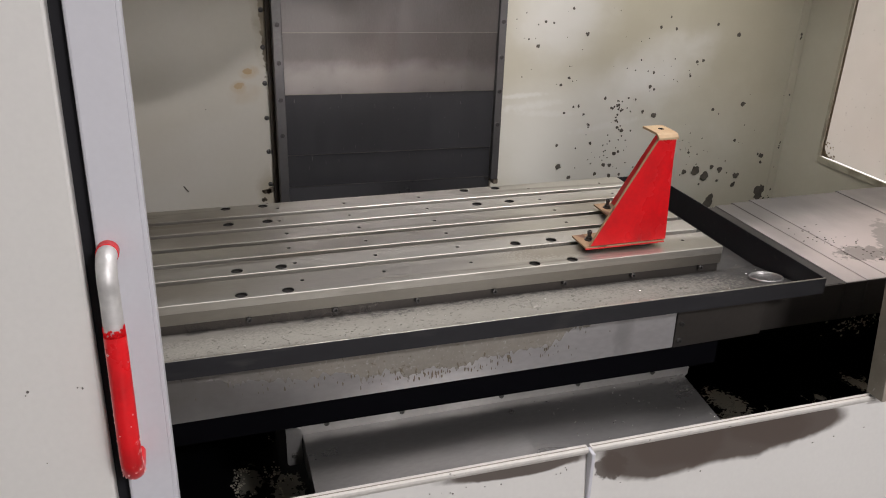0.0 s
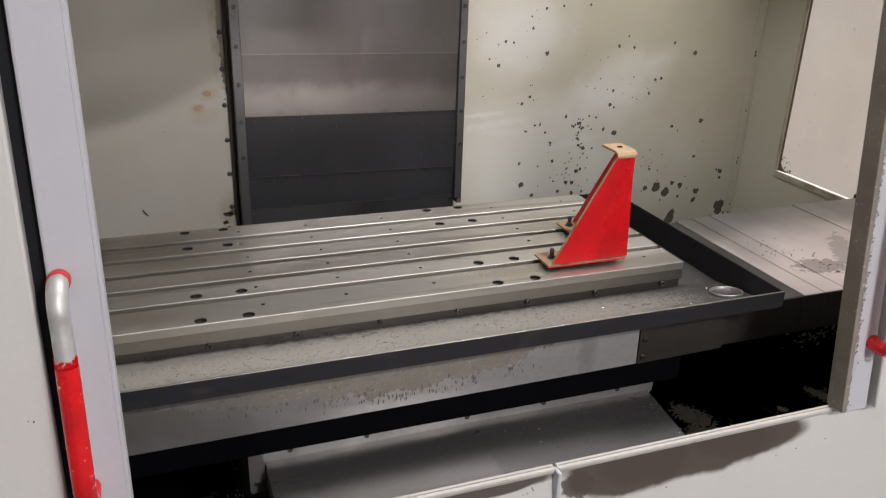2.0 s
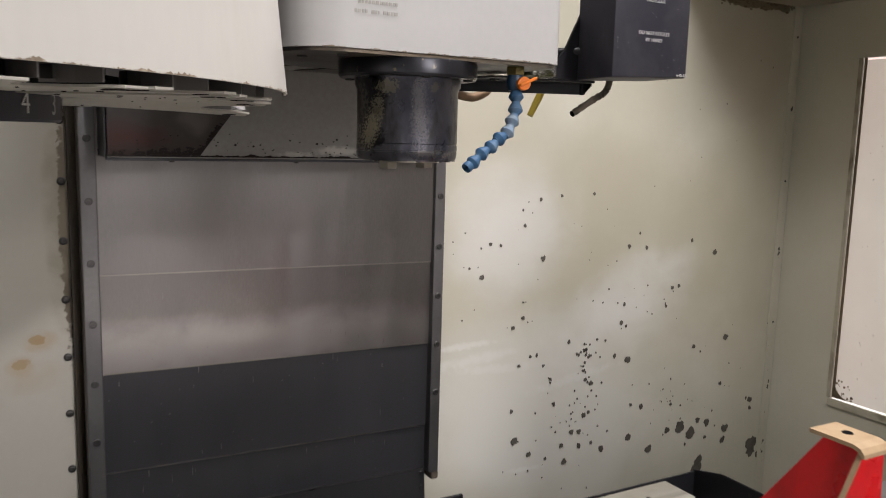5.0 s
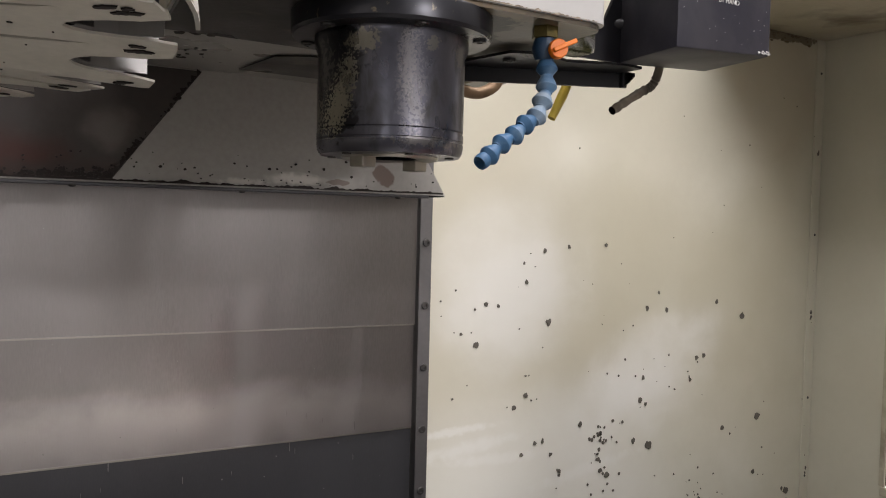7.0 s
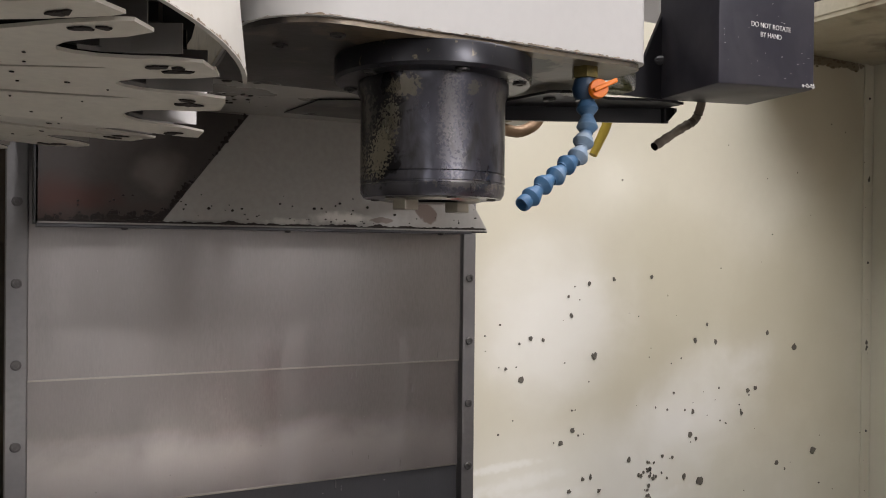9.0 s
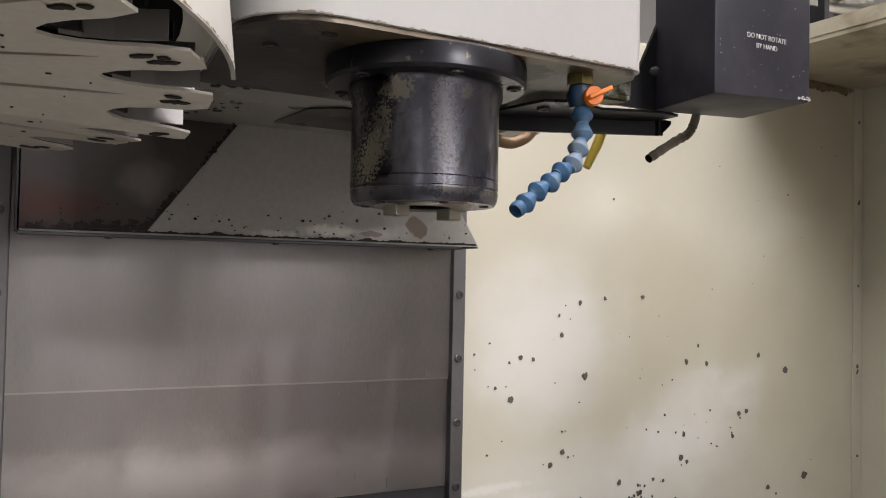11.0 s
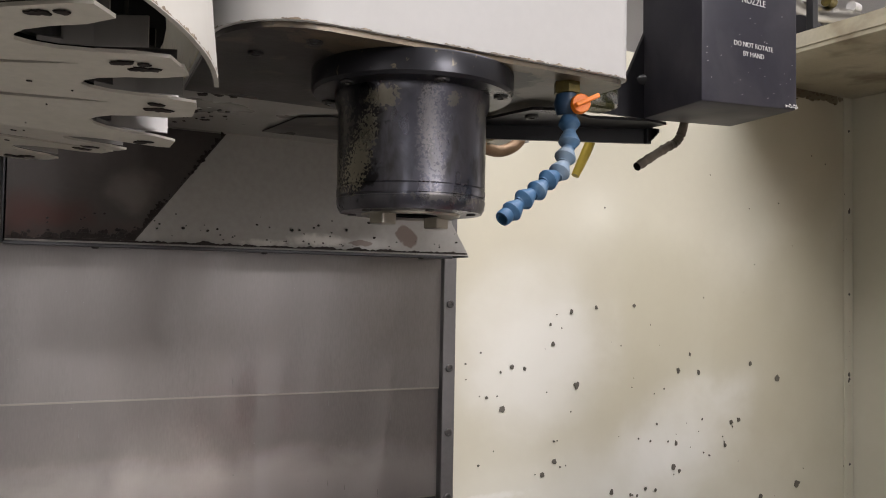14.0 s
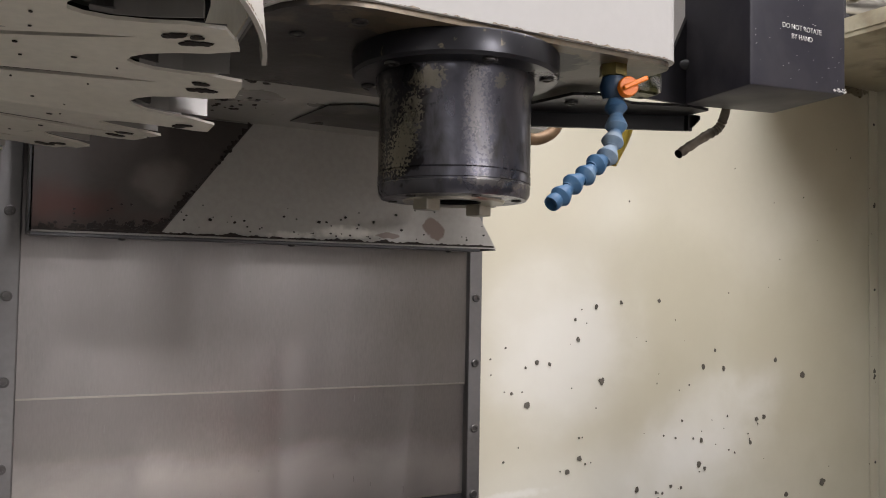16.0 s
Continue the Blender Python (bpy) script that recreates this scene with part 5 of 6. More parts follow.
part("casting", bm, "head_white", head_, "", 30)
inner = [(0.188 + (x - 0.188) * 0.985, 0.66 + (y - 0.66) * 0.985) for x, y in outline]
part("underside", prism(bmesh.new(), inner, "z", 1.604, 1.609), "under", head_, "oily dark machined underside", 30)
rng = random.Random(11)
bm = bmesh.new()
run = 0.0
for k in range(len(outline) - 1):
    (xa, ya), (xb, yb) = outline[k], outline[k + 1]
    L = math.hypot(xb - xa, yb - ya)
    if max(ya, yb) < 0.6:
        out = Vector((xb - xa, yb - ya, 0)).normalized().cross(V) * -0.0006
        steps, prev = max(4, int(L / 0.0008)), None
        for j in range(steps + 1):
            f = j / steps
            q = run + L * f
            h = 0.0005 + 0.0013 * noise.noise((40 * q, 1.5, 0)) + 0.0012 * noise.noise((420 * q, 4.5, 0)) + 0.0012 * noise.noise((170 * q, 2.5, 0))
            p = Vector((xa + (xb - xa) * f, ya + (yb - ya) * f, 1.6086)) + out
            pair = (bm.verts.new(p), bm.verts.new(p + Vector((0, 0, max(h, 0.0001)))))
            if prev:
                bm.faces.new((prev[0], pair[0], pair[1], prev[1]))
            prev = pair
    run += L
tagged(part("chipped_edge", bm, "brown_rim", head_, "brown chipped paint along the lower edge"), kind="stuff")
part("side_film", prism(bmesh.new(), [(0.0042, 0.50), (0.0196, 0.667), (0.0280, 0.870), (0.0300, 0.870), (0.0230, 0.669), (0.0208, 0.668), (0.0056, 0.50)], "z", 1.6090, 2.2), "tan_grime", head_, "tan grime caked on the casting's side")
screws("underside_screw", head_, [(x, y, 1.604) for x, y in ((0.045, 0.50), (0.30, 0.60), (0.075, 0.445))], (0, 0, -1), 0.0065, 0.002)
# worn notice on the head, not legible
bm = bmesh.new()
for k, (w0, w1) in enumerate(((0.0, 0.062), (0.004, 0.058), (0.0, 0.05))):
    x = 0.075 + w0
    while x < 0.075 + w1:
        w = rng.uniform(0.0015, 0.0045)
        box(bm, x, x + w, 0.4102, 0.4111, 1.669 - 0.0105 * k, 1.6728 - 0.0105 * k)
        x += w + rng.choice((0.0012, 0.0012, 0.0015, 0.005))
part("notice_bars", bm, "gray_ink", head_, "worn illegible gray notice")

hood = thing("column_hood", "gray painted hood over the column cover with oil film and painted dent highlights", "hood")
bm = bmesh.new()
prism(bm, [(-0.124, 1.462), (0.536, 1.462), (0.503, 1.514), (0.503, 1.625), (-0.124, 1.625)], "y", 0.968, 0.972)
part("hood_front", bm, "hood", hood)
part("hood_lip", box(bmesh.new(), -0.124, 0.505, 0.966, 0.988, 1.457, 1.4615, 0.001), "cover_dark", hood, "dark folded lip along the hood's bottom")
bm = bmesh.new()
prism(bm, [(-0.122, 1.466), (0.026, 1.466), (0.141, 1.618), (-0.122, 1.618)], "y", 0.9655, 0.9678)
part("oil_film", bm, "hood_wet", hood, "darker oil-stained part of the hood")
bm = bmesh.new()


def ragged(bm, p0, p1, up, h0, h1, freq, seed, steps=160):
    """A thin ragged band of dirt from p0 to p1, its free edge torn by noise."""
    p0, p1, up = Vector(p0), Vector(p1), Vector(up)
    prev = None
    for k in range(steps + 1):
        f = k / steps
        p = p0.lerp(p1, f)
        n = 0.5 + 0.9 * noise.noise((freq * f, seed, 0)) + 0.5 * noise.noise((freq * 4.3 * f, seed + 3, 0))
        h = h0 + (h1 - h0) * max(0.0, min(1.3, n))
        pair = (bm.verts.new(p), bm.verts.new(p + up * h))
        if prev:
            bm.faces.new((prev[0], pair[0], pair[1], prev[1]))
        prev = pair


ragged(bm, (-0.122, 0.9646, 1.464), (0.530, 0.9646, 1.464), (0, 0, 1), 0.0010, 0.0050, 26, 5.1, 500)
for k in range(150):
    f = rng.random()
    if k % 2:
        x, z, grow = -0.115 + 0.135 * f, 1.468 + abs(rng.gauss(0, 0.0045)) * (0.4 + 1.2 * f), 1.0
    else:
        x, z, grow = 0.027 + 0.112 * f - abs(rng.gauss(0, 0.0022)), 1.470 + 0.146 * f + abs(rng.gauss(0, 0.0015)), 0.25 + 0.85 * abs(math.sin(7 * f)) ** 3
    blotch(bm, (x, 0.9646 - 0.0003 * rng.random(), z), U, V, rng.uniform(0.0010, 0.0034) * grow, rng, 9, rng.uniform(0.7, 1.5))
for k in range(70):
    x, z = rng.uniform(-0.11, 0.52), 1.47 + abs(rng.gauss(0, 0.018))
    blotch(bm, (x, 0.9650, z), U, V, rng.uniform(0.0005, 0.0020), rng, 8, 1.3)
ragged(bm, (-0.06, 0.9643, 1.468), (0.026, 0.9643, 1.467), (0.35, 0, 1), 0.0005, 0.0125, 9, 8.2, 220)
ragged(bm, (0.025, 0.9642, 1.467), (0.062, 0.9642, 1.516), (-0.75, 0, 0.6), 0.0005, 0.012, 5, 3.3, 120)
ragged(bm, (0.095, 0.9642, 1.560), (0.139, 0.9642, 1.617), (-0.75, 0, 0.5), 0.0005, 0.011, 5, 6.4, 120)
tagged(part("peeled_edge", bm, "peeled", hood, "dark peeled paint along the hood's edges"), kind="stuff")
bm = bmesh.new()
prism(bm, [(0.533, 1.460), (0.538, 1.460), (0.505, 1.514), (0.505, 1.620), (0.501, 1.620), (0.501, 1.513)], "y", 0.9722, 1.085)
part("hood_side", bm, "black", hood, "dark slanting side gusset")
bm = bmesh.new()
prism(bm, [(0.968, 1.462), (1.10, 1.462), (1.10, 1.62), (0.968, 1.62)], "x", -0.126, -0.122)
part("hood_side", bm, "black", hood)
bm = bmesh.new()
prism(bm, [(0.666, 1.610), (0.968, 1.6205), (0.968, 1.6245), (0.666, 1.614)], "x", 0.0285, 0.400)
# Hidden extra plate, added to keep ceiling light off the hood's right end.
prism(bm, [(0.76, 1.6135), (0.968, 1.6205), (0.968, 1.6245), (0.76, 1.6175)], "x", 0.401, 0.503)
roof = part("hood_roof", bm, "hood", hood, "gray plate between the head and the hood")
bm = bmesh.new()
for k in range(46):
    x, y = 0.034 + abs(rng.gauss(0, 0.035)), rng.choice((rng.gauss(0.86, 0.035), rng.gauss(0.70, 0.012), rng.gauss(0.83, 0.03)))
    if 0.672 < y < 0.955:
        blotch(bm, (x, y, 1.6098 + 0.0348 * (y - 0.666)), Vector((1, 0, 0)), Vector((0, -1, 0)), rng.uniform(0.0012, 0.0055), rng, 10, rng.uniform(0.5, 1.2))
tagged(part("peeled_spots", bm, "peeled", roof, "dark spots where the gray paint has peeled"), kind="stuff")
bm = bmesh.new()
prism(bm, [(0.205, 0.735), (0.39, 0.735), (0.39, 0.905), (0.173, 0.905), (0.173, 0.765)], "z", 1.6085, 1.6100)
for v in bm.verts:
    v.co.z += (v.co.y - 0.735) * 0.0348 + 0.0012
part("roof_patch", bm, "under", hood, "darker patch plate")
screws("hood_screw", hood, [(x, 0.97, 1.4575) for x in (-0.02, 0.2, 0.45)], (0, 0, -1), 0.005, 0.003, button_screw)

spindle = thing("spindle", "black-oxide spindle nose with worn scale, stopped", "spindle")
part("flange", lathe(bmesh.new(), SX, SY, [(0, 1.604), (0.0885, 1.604), (0.0895, 1.602), (0.0895, 1.586), (0.0875, 1.583), (0.062, 1.583), (0.062, 1.584), (0, 1.584)], 64), "flange_black", spindle, "black mounting flange", 30)
part("nose_body", lathe(bmesh.new(), SX, SY, [(0, 1.585), (0.0685, 1.585), (0.0685, 1.575), (0.0655, 1.568), (0.0655, 1.502), (0.0645, 1.501), (0.0645, 1.4995), (0, 1.4995)], 64), "nose", spindle, "", 30)
part("nose_ring", lathe(bmesh.new(), SX, SY, [(0.02, 1.4995), (0.0658, 1.4995), (0.0658, 1.4935), (0.0648, 1.493), (0.0648, 1.4915), (0.0658, 1.491), (0.0650, 1.484), (0.0625, 1.480), (0.026, 1.479), (0.022, 1.482), (0.020, 1.499)], 64), "nose", spindle, "black end ring", 30)
part("taper_bore", lathe(bmesh.new(), SX, SY, [(0.0225, 1.4802), (0.018, 1.498), (0, 1.498)], 32), "dark", spindle)
part("face_ring", lathe(bmesh.new(), SX, SY, [(0.024, 1.4785), (0.043, 1.4775), (0.044, 1.4795), (0.024, 1.4805)], 40), "steel_side", spindle, "ground steel face", 30)
for a in (20, 200):
    m = Matrix.Translation((SX, SY, 0)) @ Matrix.Rotation(radians(a), 4, "Z")
    part("drive_dog", box(bmesh.new(), 0.026, 0.043, -0.008, 0.008, 1.469, 1.4795, 0.0012, m), "steel_side", spindle, "steel drive key")
RING = [radians(20 + 60 * k) for k in range(6)]
screws("flange_screw", spindle, [(SX + 0.0785 * math.cos(a), SY + 0.0785 * math.sin(a), 1.583) for a in RING], (0, 0, -1), 0.0062, 0.002)
screws("ring_screw", spindle, [(SX + 0.054 * math.cos(a), SY + 0.054 * math.sin(a), 1.4795) for a in RING], (0, 0, -1), 0.004, 0.001)

# coolant hose with valve
hose = thing("coolant_hose", "blue segmented coolant hose with an orange valve lever", "coolant hose")
P = curve_pts([(0.317, 0.438, 1.576), (0.3155, 0.435, 1.562), (0.3120, 0.431, 1.547), (0.3060, 0.427, 1.533), (0.2935, 0.422, 1.518), (0.2625, 0.415, 1.4985), (0.2310, 0.409, 1.4765)], 6)
part("brass_fitting", lathe(bmesh.new(), 0.316, 0.440, [(0, 1.605), (0.0125, 1.605), (0.0125, 1.594), (0.009, 1.593), (0.009, 1.588), (0, 1.588)], 6), "brass", hose, "dull brass hex fitting")
part("valve_body", tube(bmesh.new(), [(0.316, 0.440, 1.594), (0.3165, 0.440, 1.585), (0.317, 0.440, 1.574)], 0.0115, 18, [0.0095, 0.0125, 0.0095]), "navy", hose, "dark blue valve body", 40)
lev = part("valve_lever", lathe(bmesh.new(), 0, 0, [(0, -0.004), (0.0088, -0.004), (0.0088, 0.003), (0.008, 0.004), (0, 0.004)], 24, m=along((0.3195, 0.425, 1.5825), (-0.35, -0.93, 0))), "orange", hose, "orange quarter-turn lever", 40)
m = along((0.3185, 0.419, 1.5832), (-0.35, -0.93, 0)) @ Matrix.Rotation(radians(25), 4, "Z")
part("lever_wing", box(bmesh.new(), -0.008, 0.0155, -0.0021, 0.0021, -0.002, 0.003, 0.001, m), "orange", lev)
lengths = [0.0]
for a, b in zip(P, P[1:]):
    lengths.append(lengths[-1] + (b - a).length)


def hose_at(f):
    """The point at a share f of the hose's length."""
    d = f * lengths[-1]
    k = max(j for j in range(len(P) - 1) if lengths[j] <= d + 1e-9)
    return P[k].lerp(P[k + 1], min(1.0, (d - lengths[k]) / (lengths[k + 1] - lengths[k])))


n = 8
for k in range(n):
    a, b = hose_at(k / n), hose_at((k + 1) / n)
    d = b - a
    seg_len = d.length
    d += Vector((0.18, 0.0, -0.10)) * seg_len * (0, 0.2, -0.3, 0.5, -0.4, 0.4, -0.2, 0.2)[k]
    sc = 0.82 - 0.012 * k
    prof = [(0.0, 0.0), (0.0068, 0.0), (0.0072, 0.10), (0.0104, 0.40), (0.0120, 0.58), (0.0122, 0.66), (0.0110, 0.74), (0.0072, 0.95), (0.0068, 1.02), (0.0, 1.02)]
    part("hose_segment", lathe(bmesh.new(), 0, 0, [(r * sc, f * seg_len) for r, f in prof], 18, m=along(a, d)), "blue_filmed" if k in (1, 2, 3) else "blue", hose, "", 22)
d = (Vector(P[-1]) - Vector(P[-4])).normalized()
part("nozzle", lathe(bmesh.new(), 0, 0, [(0.0050, -0.004), (0.0068, 0.0), (0.0070, 0.004), (0.0064, 0.0065), (0.0050, 0.0065), (0.0044, 0.0), (0, 0.0)], 18, m=along(Vector(P[-1]), d)), "blue", hose, "", 40)

# programmable nozzle box on its bracket
nbox = thing("nozzle_drive_box", "black sheet-metal nozzle drive box lettered in white", "drive box")
BOX = [(0.447, 0.4015), (0.580, 0.3965), (0.597, 0.4965), (0.465, 0.5015)]
bm = prism(bmesh.new(), BOX, "z", 1.597, 1.95, 0.003)
for v in bm.verts:
    if v.co.z < 1.7:
        v.co.z += 0.045 * (v.co.x - 0.447)
part("box_shell", bm, "box_black", nbox, "", 40)


def box_y(x):
    return 0.4015 - 0.0376 * (x - 0.447)
MT = Matrix(((1, 0, 0, 0), (0, 0, -1, 0), (0, 1, 0, 0), (0, 0, 0, 1)))
for txt, z in (("DO NOT ROTATE", 1.6605), ("BY HAND", 1.6515)):
    lettering("warning_words", txt, 0.0098, Matrix.Translation((0.516, box_y(0.516) - 0.0006, z - 0.003)) @ Matrix.Rotation(-0.0376, 4, "Z") @ MT @ Matrix.Diagonal((0.69, 0.72, 1, 1)), "white_ink", nbox, align="CENTER")
for txt, z in (("PROGRAMMABLE", 1.7315), ("COOLANT", 1.718), ("NOZZLE", 1.7045)):
    lettering("title_words", txt, 0.0125, Matrix.Translation((0.516, box_y(0.516) - 0.0006, z - 0.003)) @ Matrix.Rotation(-0.0376, 4, "Z") @ MT @ Matrix.Diagonal((0.69, 0.72, 1, 1)), "white_ink", nbox, align="CENTER")
bm = bmesh.new()
for k in range(34):
    x = rng.uniform(0.452, 0.576)
    blotch(bm, (x, box_y(x) - 0.0004, 1.606 + abs(rng.gauss(0, 0.06))), U, V, rng.uniform(0.00008, 0.00035), rng, 6, rng.uniform(0.5, 2.5))
for k in range(30):
    x = rng.uniform(0.560, 0.579)
    blotch(bm, (x, box_y(x) - 0.0004, 1.6045 + abs(rng.gauss(0, 0.0015))), U, V, rng.uniform(0.0003, 0.0010), rng, 6)
tagged(part("pale_specks", bm, "white_ink", nbox), kind="stuff")
bm = bmesh.new()
prism(bm, [(0.400, 1.598), (0.47, 1.598), (0.47, 1.70), (0.44, 1.64)], "y", 0.497, 0.501)
prism(bm, [(0.318, 0.618), (0.497, 0.534), (0.506, 0.529), (0.5085, 0.533), (0.499, 0.538), (0.320, 0.622)], "z", 1.580, 1.596)
for k in range(16):
    x = rng.uniform(0.500, 0.515)
    box(bm, x - 0.002, x + 0.002, 0.527, 0.533, 1.5965 - (0.516 - x) * 0.9 - 0.003, 1.5975, 0.0006)
prism(bm, [(0.318, 0.618), (0.335, 0.520), (0.365, 0.505), (0.41, 0.520), (0.47, 0.497), (0.500, 0.500), (0.499, 0.538), (0.32, 0.624)], "z", 1.596, 1.599)
part("bracket", bm, "arm_black", nbox, "folded black bracket under the head")
part("stained_block", box(bmesh.new(), 0.371, 0.414, 0.478, 0.510, 1.598, 1.622, 0.005), "stained", nbox, "stained bright metal block")
screws("bracket_screw", nbox, [(0.352, 0.545, 1.596)], (0, 0, -1), 0.007, 0.003)
bm = bmesh.new()
tube(bm, curve_pts([(0.365, 0.545, 1.640), (0.41, 0.528, 1.636), (0.47, 0.495, 1.640)], 6), 0.006, 14)
part("conduit", bm, "arm_black", nbox, "grimy conduit to the box", 40)
drain = thing("coolant_spout", "bent grimy metal coolant spout below the box", "spout")
bm = bmesh.new()
pts = curve_pts([(0.5385, 0.507, 1.640), (0.5385, 0.509, 1.612), (0.5385, 0.515, 1.593), (0.535, 0.520, 1.5830), (0.522, 0.521, 1.576), (0.498, 0.520, 1.563), (0.475, 0.518, 1.550)], 8)
tube(bm, pts, 0.006, 14, [0.0050 + 0.0020 * noise.noise((k * 0.75, 2.0, 0)) for k in range(len(pts))])
part("spout_tube", bm, "grime_tube", drain, "", 40)
part("spout_mouth", lathe(bmesh.new(), 0, 0, [(0, 0), (0.0045, 0), (0.0045, 0.0006), (0, 0.0006)], 12, m=along((0.475, 0.518, 1.5500), (-0.86, 0.0, -0.49))), "dark", drain)
air = thing("air_nozzle", "yellow plastic air nozzle tilted behind the bracket", "nozzle")
part("nozzle_tube", tube(bmesh.new(), [(0.484, 0.600, 1.602), (0.472, 0.601, 1.576), (0.457, 0.602, 1.5475)], 0.006, 12, [0.0055, 0.006, 0.0048]), "yellow", air, "", 40)
part("nozzle_mount", box(bmesh.new(), 0.479, 0.493, 0.498, 0.606, 1.5995, 1.603, 0.001), "black", air)
copper = thing("copper_pipe", "bent copper pipe behind the spindle flange", "pipe")
part("pipe_bend", tube(bmesh.new(), curve_pts([(0.332, 0.63, 1.579), (0.354, 0.635, 1.574), (0.378, 0.64, 1.574), (0.400, 0.64, 1.585), (0.412, 0.64, 1.606)], 6), 0.007, 12), "copper", copper, "", 40)
part("pipe_block", box(bmesh.new(), 0.320, 0.362, 0.626, 0.66, 1.583, 1.608, 0.003), "brass", copper, "greenish brass block")

# ================= tool changer =================
UX, UY, UR = -0.450, 0.520, 0.458
changer = thing("tool_changer", "cream painted umbrella tool changer with a numbered ring", "tool changer")
bm = bmesh.new()
lathe(bm, UX, UY, [(UR, 1.551), (UR - 0.045, 2.0), (UR - 0.048, 2.0), (UR - 0.003, 1.551), (UR, 1.551)], 72, -225, -13.5)
part("shell", bm, "shell_cream", changer, "curved cream sheet shell with a chipped lower edge", 30)
part("shell_lining", lathe(bmesh.new(), UX, UY, [(UR - 0.0036, 1.5515), (UR - 0.0285, 1.80)], 72, -225, -13.5), "shell_inside", changer, "grimy inner face of the shell", 30)
bm = bmesh.new()


def on_shell(a, z):
    r = UR + 0.0007 - 0.045 * (z - 1.551) / 0.449
    return bm.verts.new((UX + r * math.cos(radians(a)), UY + r * math.sin(radians(a)), z))


prev = None
for k in range(900):
    a = -130 + 116.4 * k / 899
    h = 0.0004 + 0.0026 * noise.noise((0.9 * a, 7.5, 0)) + 0.0018 * noise.noise((3.7 * a, 2.5, 0))
    pair = (on_shell(a, 1.5510), on_shell(a, 1.5511 + max(h, 0)))
    if prev:
        bm.faces.new((prev[0], pair[0], pair[1], prev[1]))
    prev = pair
prev = None
for k in range(300):
    z = 1.551 + 0.30 * k / 299
    w = 0.25 + 0.9 * noise.noise((55 * z, 3.5, 0)) + 0.5 * noise.noise((220 * z, 6.5, 0))
    pair = (on_shell(-13.5, z), on_shell(-13.5 - max(w, 0.05), z))
    if prev:
        bm.faces.new((prev[0], pair[0], pair[1], prev[1]))
    prev = pair
tagged(part("chipped_edge", bm, "brown_rim", changer, "brown bare rim where the paint has chipped"), kind="stuff")
# Black ring added above the forks so their slots look dark.
part("slot_shade_ring", lathe(bmesh.new(), UX, UY, [(0.22, 1.596), (0.422, 1.596), (0.422, 1.600), (0.22, 1.600)], 72), "dark", changer, "unseen black ring added to darken the fork slots")
part("number_ring", lathe(bmesh.new(), UX, UY, [(0.190, 1.515), (0.227, 1.515), (0.2295, 1.5175), (0.2295, 1.556), (0.190, 1.556)], 96), "box_black", changer, "dark ring with white pocket numbers", 30)
for k in range(24):
    a = -94 + 15 * (8 - k)
    m = Matrix.Translation((UX, UY, 0)) @ Matrix.Rotation(radians(a), 4, "Z") @ Matrix.Translation((0.2300, 0, 1.5225)) @ Matrix(((0, 0, 1, 0), (1, 0, 0, 0), (0, 1, 0, 0), (0, 0, 0, 1)))
    lettering("pocket_number", str(k if k else 24), 0.031, m, "gray_ink_pale", changer, align="CENTER")
# Disc coloured black for the shade seen through the slots.
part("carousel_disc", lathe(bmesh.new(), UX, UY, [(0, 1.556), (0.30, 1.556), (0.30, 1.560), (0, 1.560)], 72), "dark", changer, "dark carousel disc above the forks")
half = [(0.10, 0.0100), (0.26, 0.0282), (0.362, 0.0412), (0.400, 0.0508), (0.432, 0.0558), (0.441, 0.0545), (0.442, 0.0345), (0.424, 0.0255), (0.405, 0.0225), (0.388, 0.0165), (0.378, 0.0085)]
fork = [(u, -v) for u, v in half] + [(0.374, 0.0)] + [(u, v) for u, v in reversed(half)]
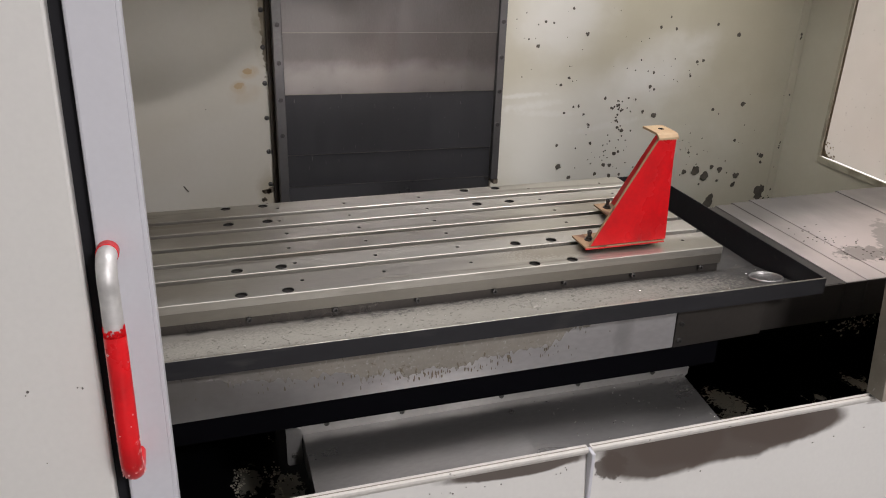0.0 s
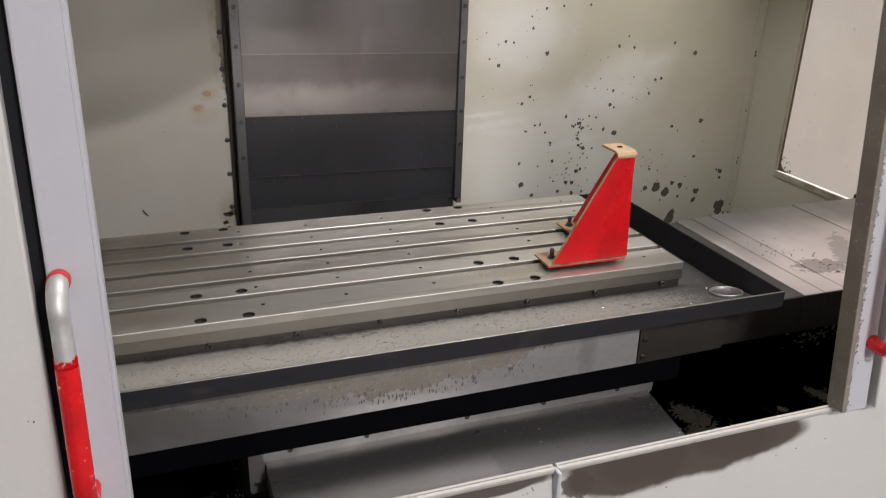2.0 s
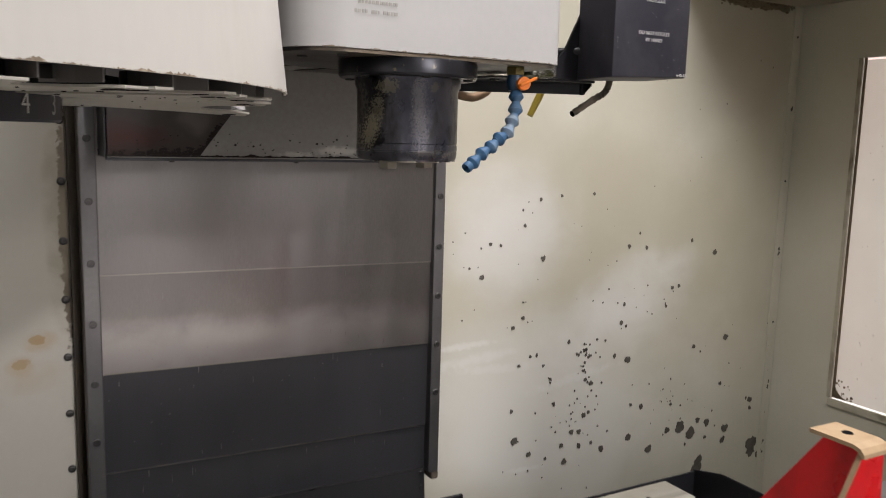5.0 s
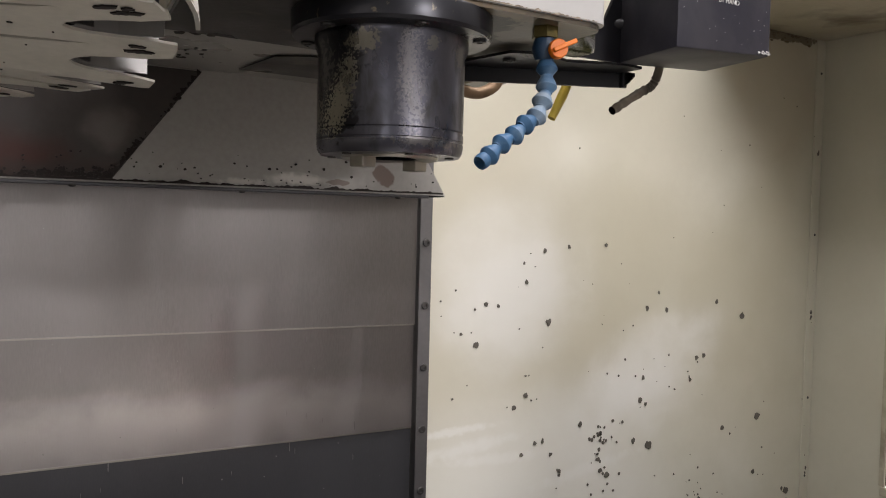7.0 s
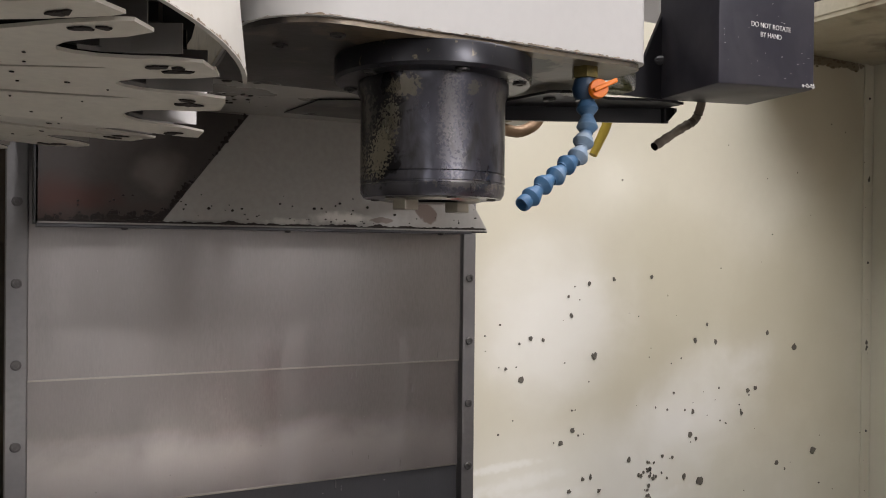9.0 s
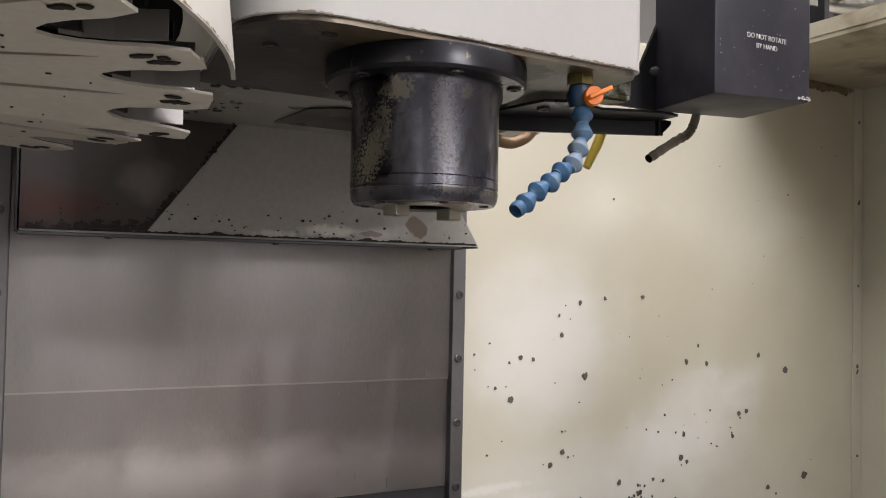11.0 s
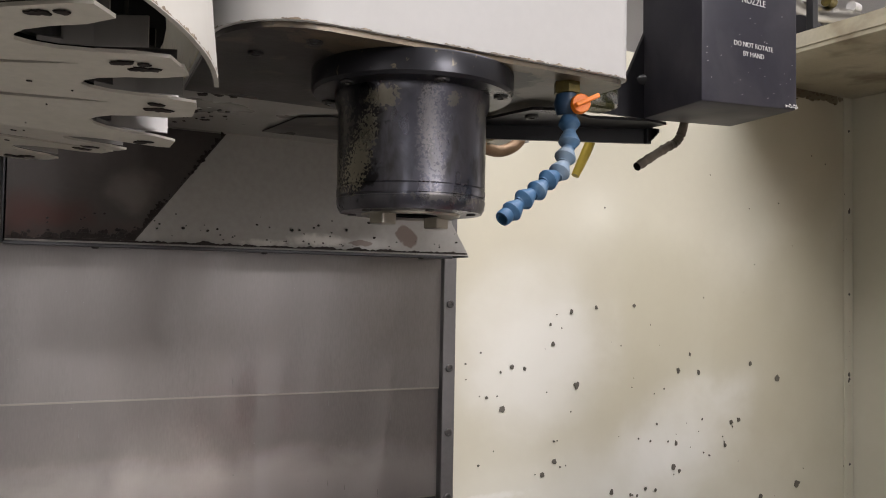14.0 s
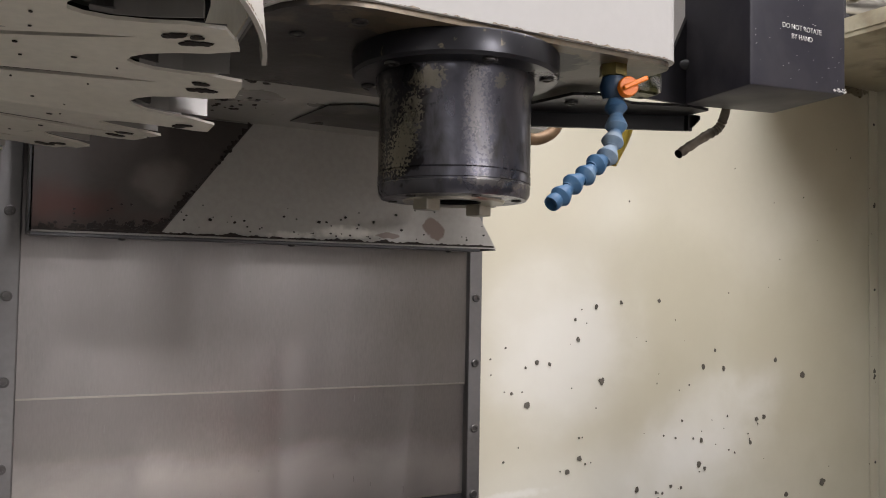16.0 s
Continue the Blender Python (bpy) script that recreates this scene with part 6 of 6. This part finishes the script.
for k in range(24):
    bent = {0: (-7.0, 0.5), 23: (-1.5, -0.2), 1: (2.5, 0.5)}.get(k, (rng.uniform(-1.2, 1.2), rng.uniform(-0.2, 0.3)))
    m = Matrix.Translation((UX, UY, 0)) @ Matrix.Rotation(radians(15 * k - 1.2), 4, "Z") @ Matrix.Translation((0, 0, 1.5415)) @ Matrix.Rotation(radians(bent[0]), 4, "X") @ Matrix.Rotation(radians(bent[1]), 4, "Y") @ Matrix.Translation((0, 0, -1.5415))
    bm = bmesh.new()
    prism(bm, fork, "z", 1.5405 + 0.0008 * (k % 2), 1.5425 + 0.0008 * (k % 2))
    bmesh.ops.transform(bm, matrix=m, verts=bm.verts)
    pocket = part("tool_pocket", bm, "fork", changer, "bent cream sheet tool fork" if k == 0 else "cream sheet tool fork")
    bm = bmesh.new()
    for side in (-1, 1):
        for j in range(3):
            blotch(bm, (0.416 + rng.uniform(-0.007, 0.007), side * (0.0445 + rng.uniform(-0.003, 0.003)), 1.5402 + 0.0008 * (k % 2) - 0.00008 * j), Vector((1, 0, 0)), Vector((0, -1, 0)), rng.uniform(0.0026, 0.0046), rng, 14, rng.uniform(1.0, 2.0))
    for j in range(5):
        blotch(bm, (rng.uniform(0.25, 0.37), rng.uniform(-0.03, 0.03), 1.5401 + 0.0008 * (k % 2)), Vector((1, 0, 0)), Vector((0, -1, 0)), rng.uniform(0.0004, 0.0014), rng, 7, rng.uniform(0.8, 2.5))
    bmesh.ops.transform(bm, matrix=m, verts=bm.verts)
    tagged(part("oily_smudge", bm, "peeled", pocket, "dark oily smudges near the fork tips"), kind="stuff")
    for side in (-1, 1):
        bm = bmesh.new()
        line = [(0.380, 0.010), (0.389, 0.0172), (0.405, 0.0215), (0.421, 0.0225), (0.434, 0.0228)]
        prism(bm, [(u, side * v) for u, v in line] + [(u, side * (v + 0.0016)) for u, v in reversed(line)], "z", 1.5435, 1.5605)
        bmesh.ops.transform(bm, matrix=m, verts=bm.verts)
        part("slot_liner", bm, "liner", pocket, "worn steel liner of the fork slot")
        bm = bmesh.new()
        arm = [(0.382, 0.009), (0.392, 0.0165), (0.406, 0.0205), (0.421, 0.0213)]
        prism(bm, [(u, side * v) for u, v in arm] + [(u, side * (v + 0.006)) for u, v in reversed(arm)], "z", 1.5612, 1.5720)
        bmesh.ops.transform(bm, matrix=m, verts=bm.verts)
        part("grip_arm", bm, "black", pocket, "black plastic tool grip arm")
    bm = bmesh.new()
    lathe(bm, 0.392, 0, [(0.0140, 1.5560), (0.0200, 1.5560), (0.0200, 1.546), (0.0140, 1.546), (0.0140, 1.5560)], 20, 95, 265)
    bmesh.ops.transform(bm, matrix=m, verts=bm.verts)
    part("slot_seat", bm, "bolt", pocket, "dark curved seat at the slot's inner end")
bm = bmesh.new()
lathe(bm, UX, UY, [(0.30, 1.80), (UR - 0.029, 1.80), (UR - 0.030, 1.81), (0.30, 1.81)], 48, -225, 30)
part("shell_top", bm, "shell_inside", changer)
part("hub", lathe(bmesh.new(), UX, UY, [(0, 1.557), (0.12, 1.557), (0.12, 2.3), (0, 2.3)], 32), "strip", changer, "steel carousel hub and column", 30)

# hanging work lamp
lamp_thing = thing("work_lamp", "black round work lamp hanging by the enclosure wall", "work lamp")
LPX, LPY = 1.398, 0.530
part("lamp_shade", lathe(bmesh.new(), LPX, LPY, [(0.066, 1.674), (0.074, 1.672), (0.075, 1.676), (0.075, 1.80), (0.05, 1.84), (0, 1.845), (0, 1.838), (0.048, 1.832), (0.068, 1.79), (0.066, 1.674)], 40), "black", lamp_thing, "", 30)
part("lamp_stem", tube(bmesh.new(), [(LPX, LPY, 1.84), (LPX, LPY, 1.91)], 0.012, 14), "black", lamp_thing, "", 30)
part("lamp_glass", lathe(bmesh.new(), LPX, LPY, [(0, 1.70), (0.064, 1.70), (0.064, 1.702), (0, 1.702)], 32), "dark", lamp_thing)

# hoses and a black rail on top of the roof panel
roof_hoses = thing("roof_hoses", "gray flexible hoses piled on the enclosure roof panel", "hoses")
for k, (y, z, r, mat) in enumerate(((1.055, 1.957, 0.040, "strip"), (0.965, 1.953, 0.036, "arm_black"), (1.010, 2.026, 0.030, "steel_side"))):
    pts = curve_pts([(1.31, y - 0.02, z), (1.44, y + 0.01, z + 0.002), (1.58, y - 0.01, z + 0.006), (1.76, y + 0.005, z)], 12)
    part("hose", tube(bmesh.new(), pts, r, 16, [r * (1.0 + 0.10 * (j % 2)) for j in range(len(pts))]), mat, roof_hoses, "", 40)
for k, (x, z) in enumerate(((1.40, 2.060), (1.47, 2.062), (1.56, 2.066))):
    part("hose_clamp", tube(bmesh.new(), [(x, 0.985, z), (x + 0.03, 0.99, z + 0.002)], 0.012, 14), ("chrome", "brass", "chrome")[k], roof_hoses, "bright hose clamp", 40)
roof_rail = thing("roof_rail", "black steel rail above the enclosure roof panel", "rail")
part("rail_bar", box(bmesh.new(), 1.31, 1.76, 0.90, 0.925, 2.072, 2.10, 0.003), "black", roof_rail)
for x in (1.32, 1.75):
    part("rail_post", box(bmesh.new(), x - 0.008, x + 0.008, 0.904, 0.920, 1.916, 2.073, 0.001), "black", roof_rail)
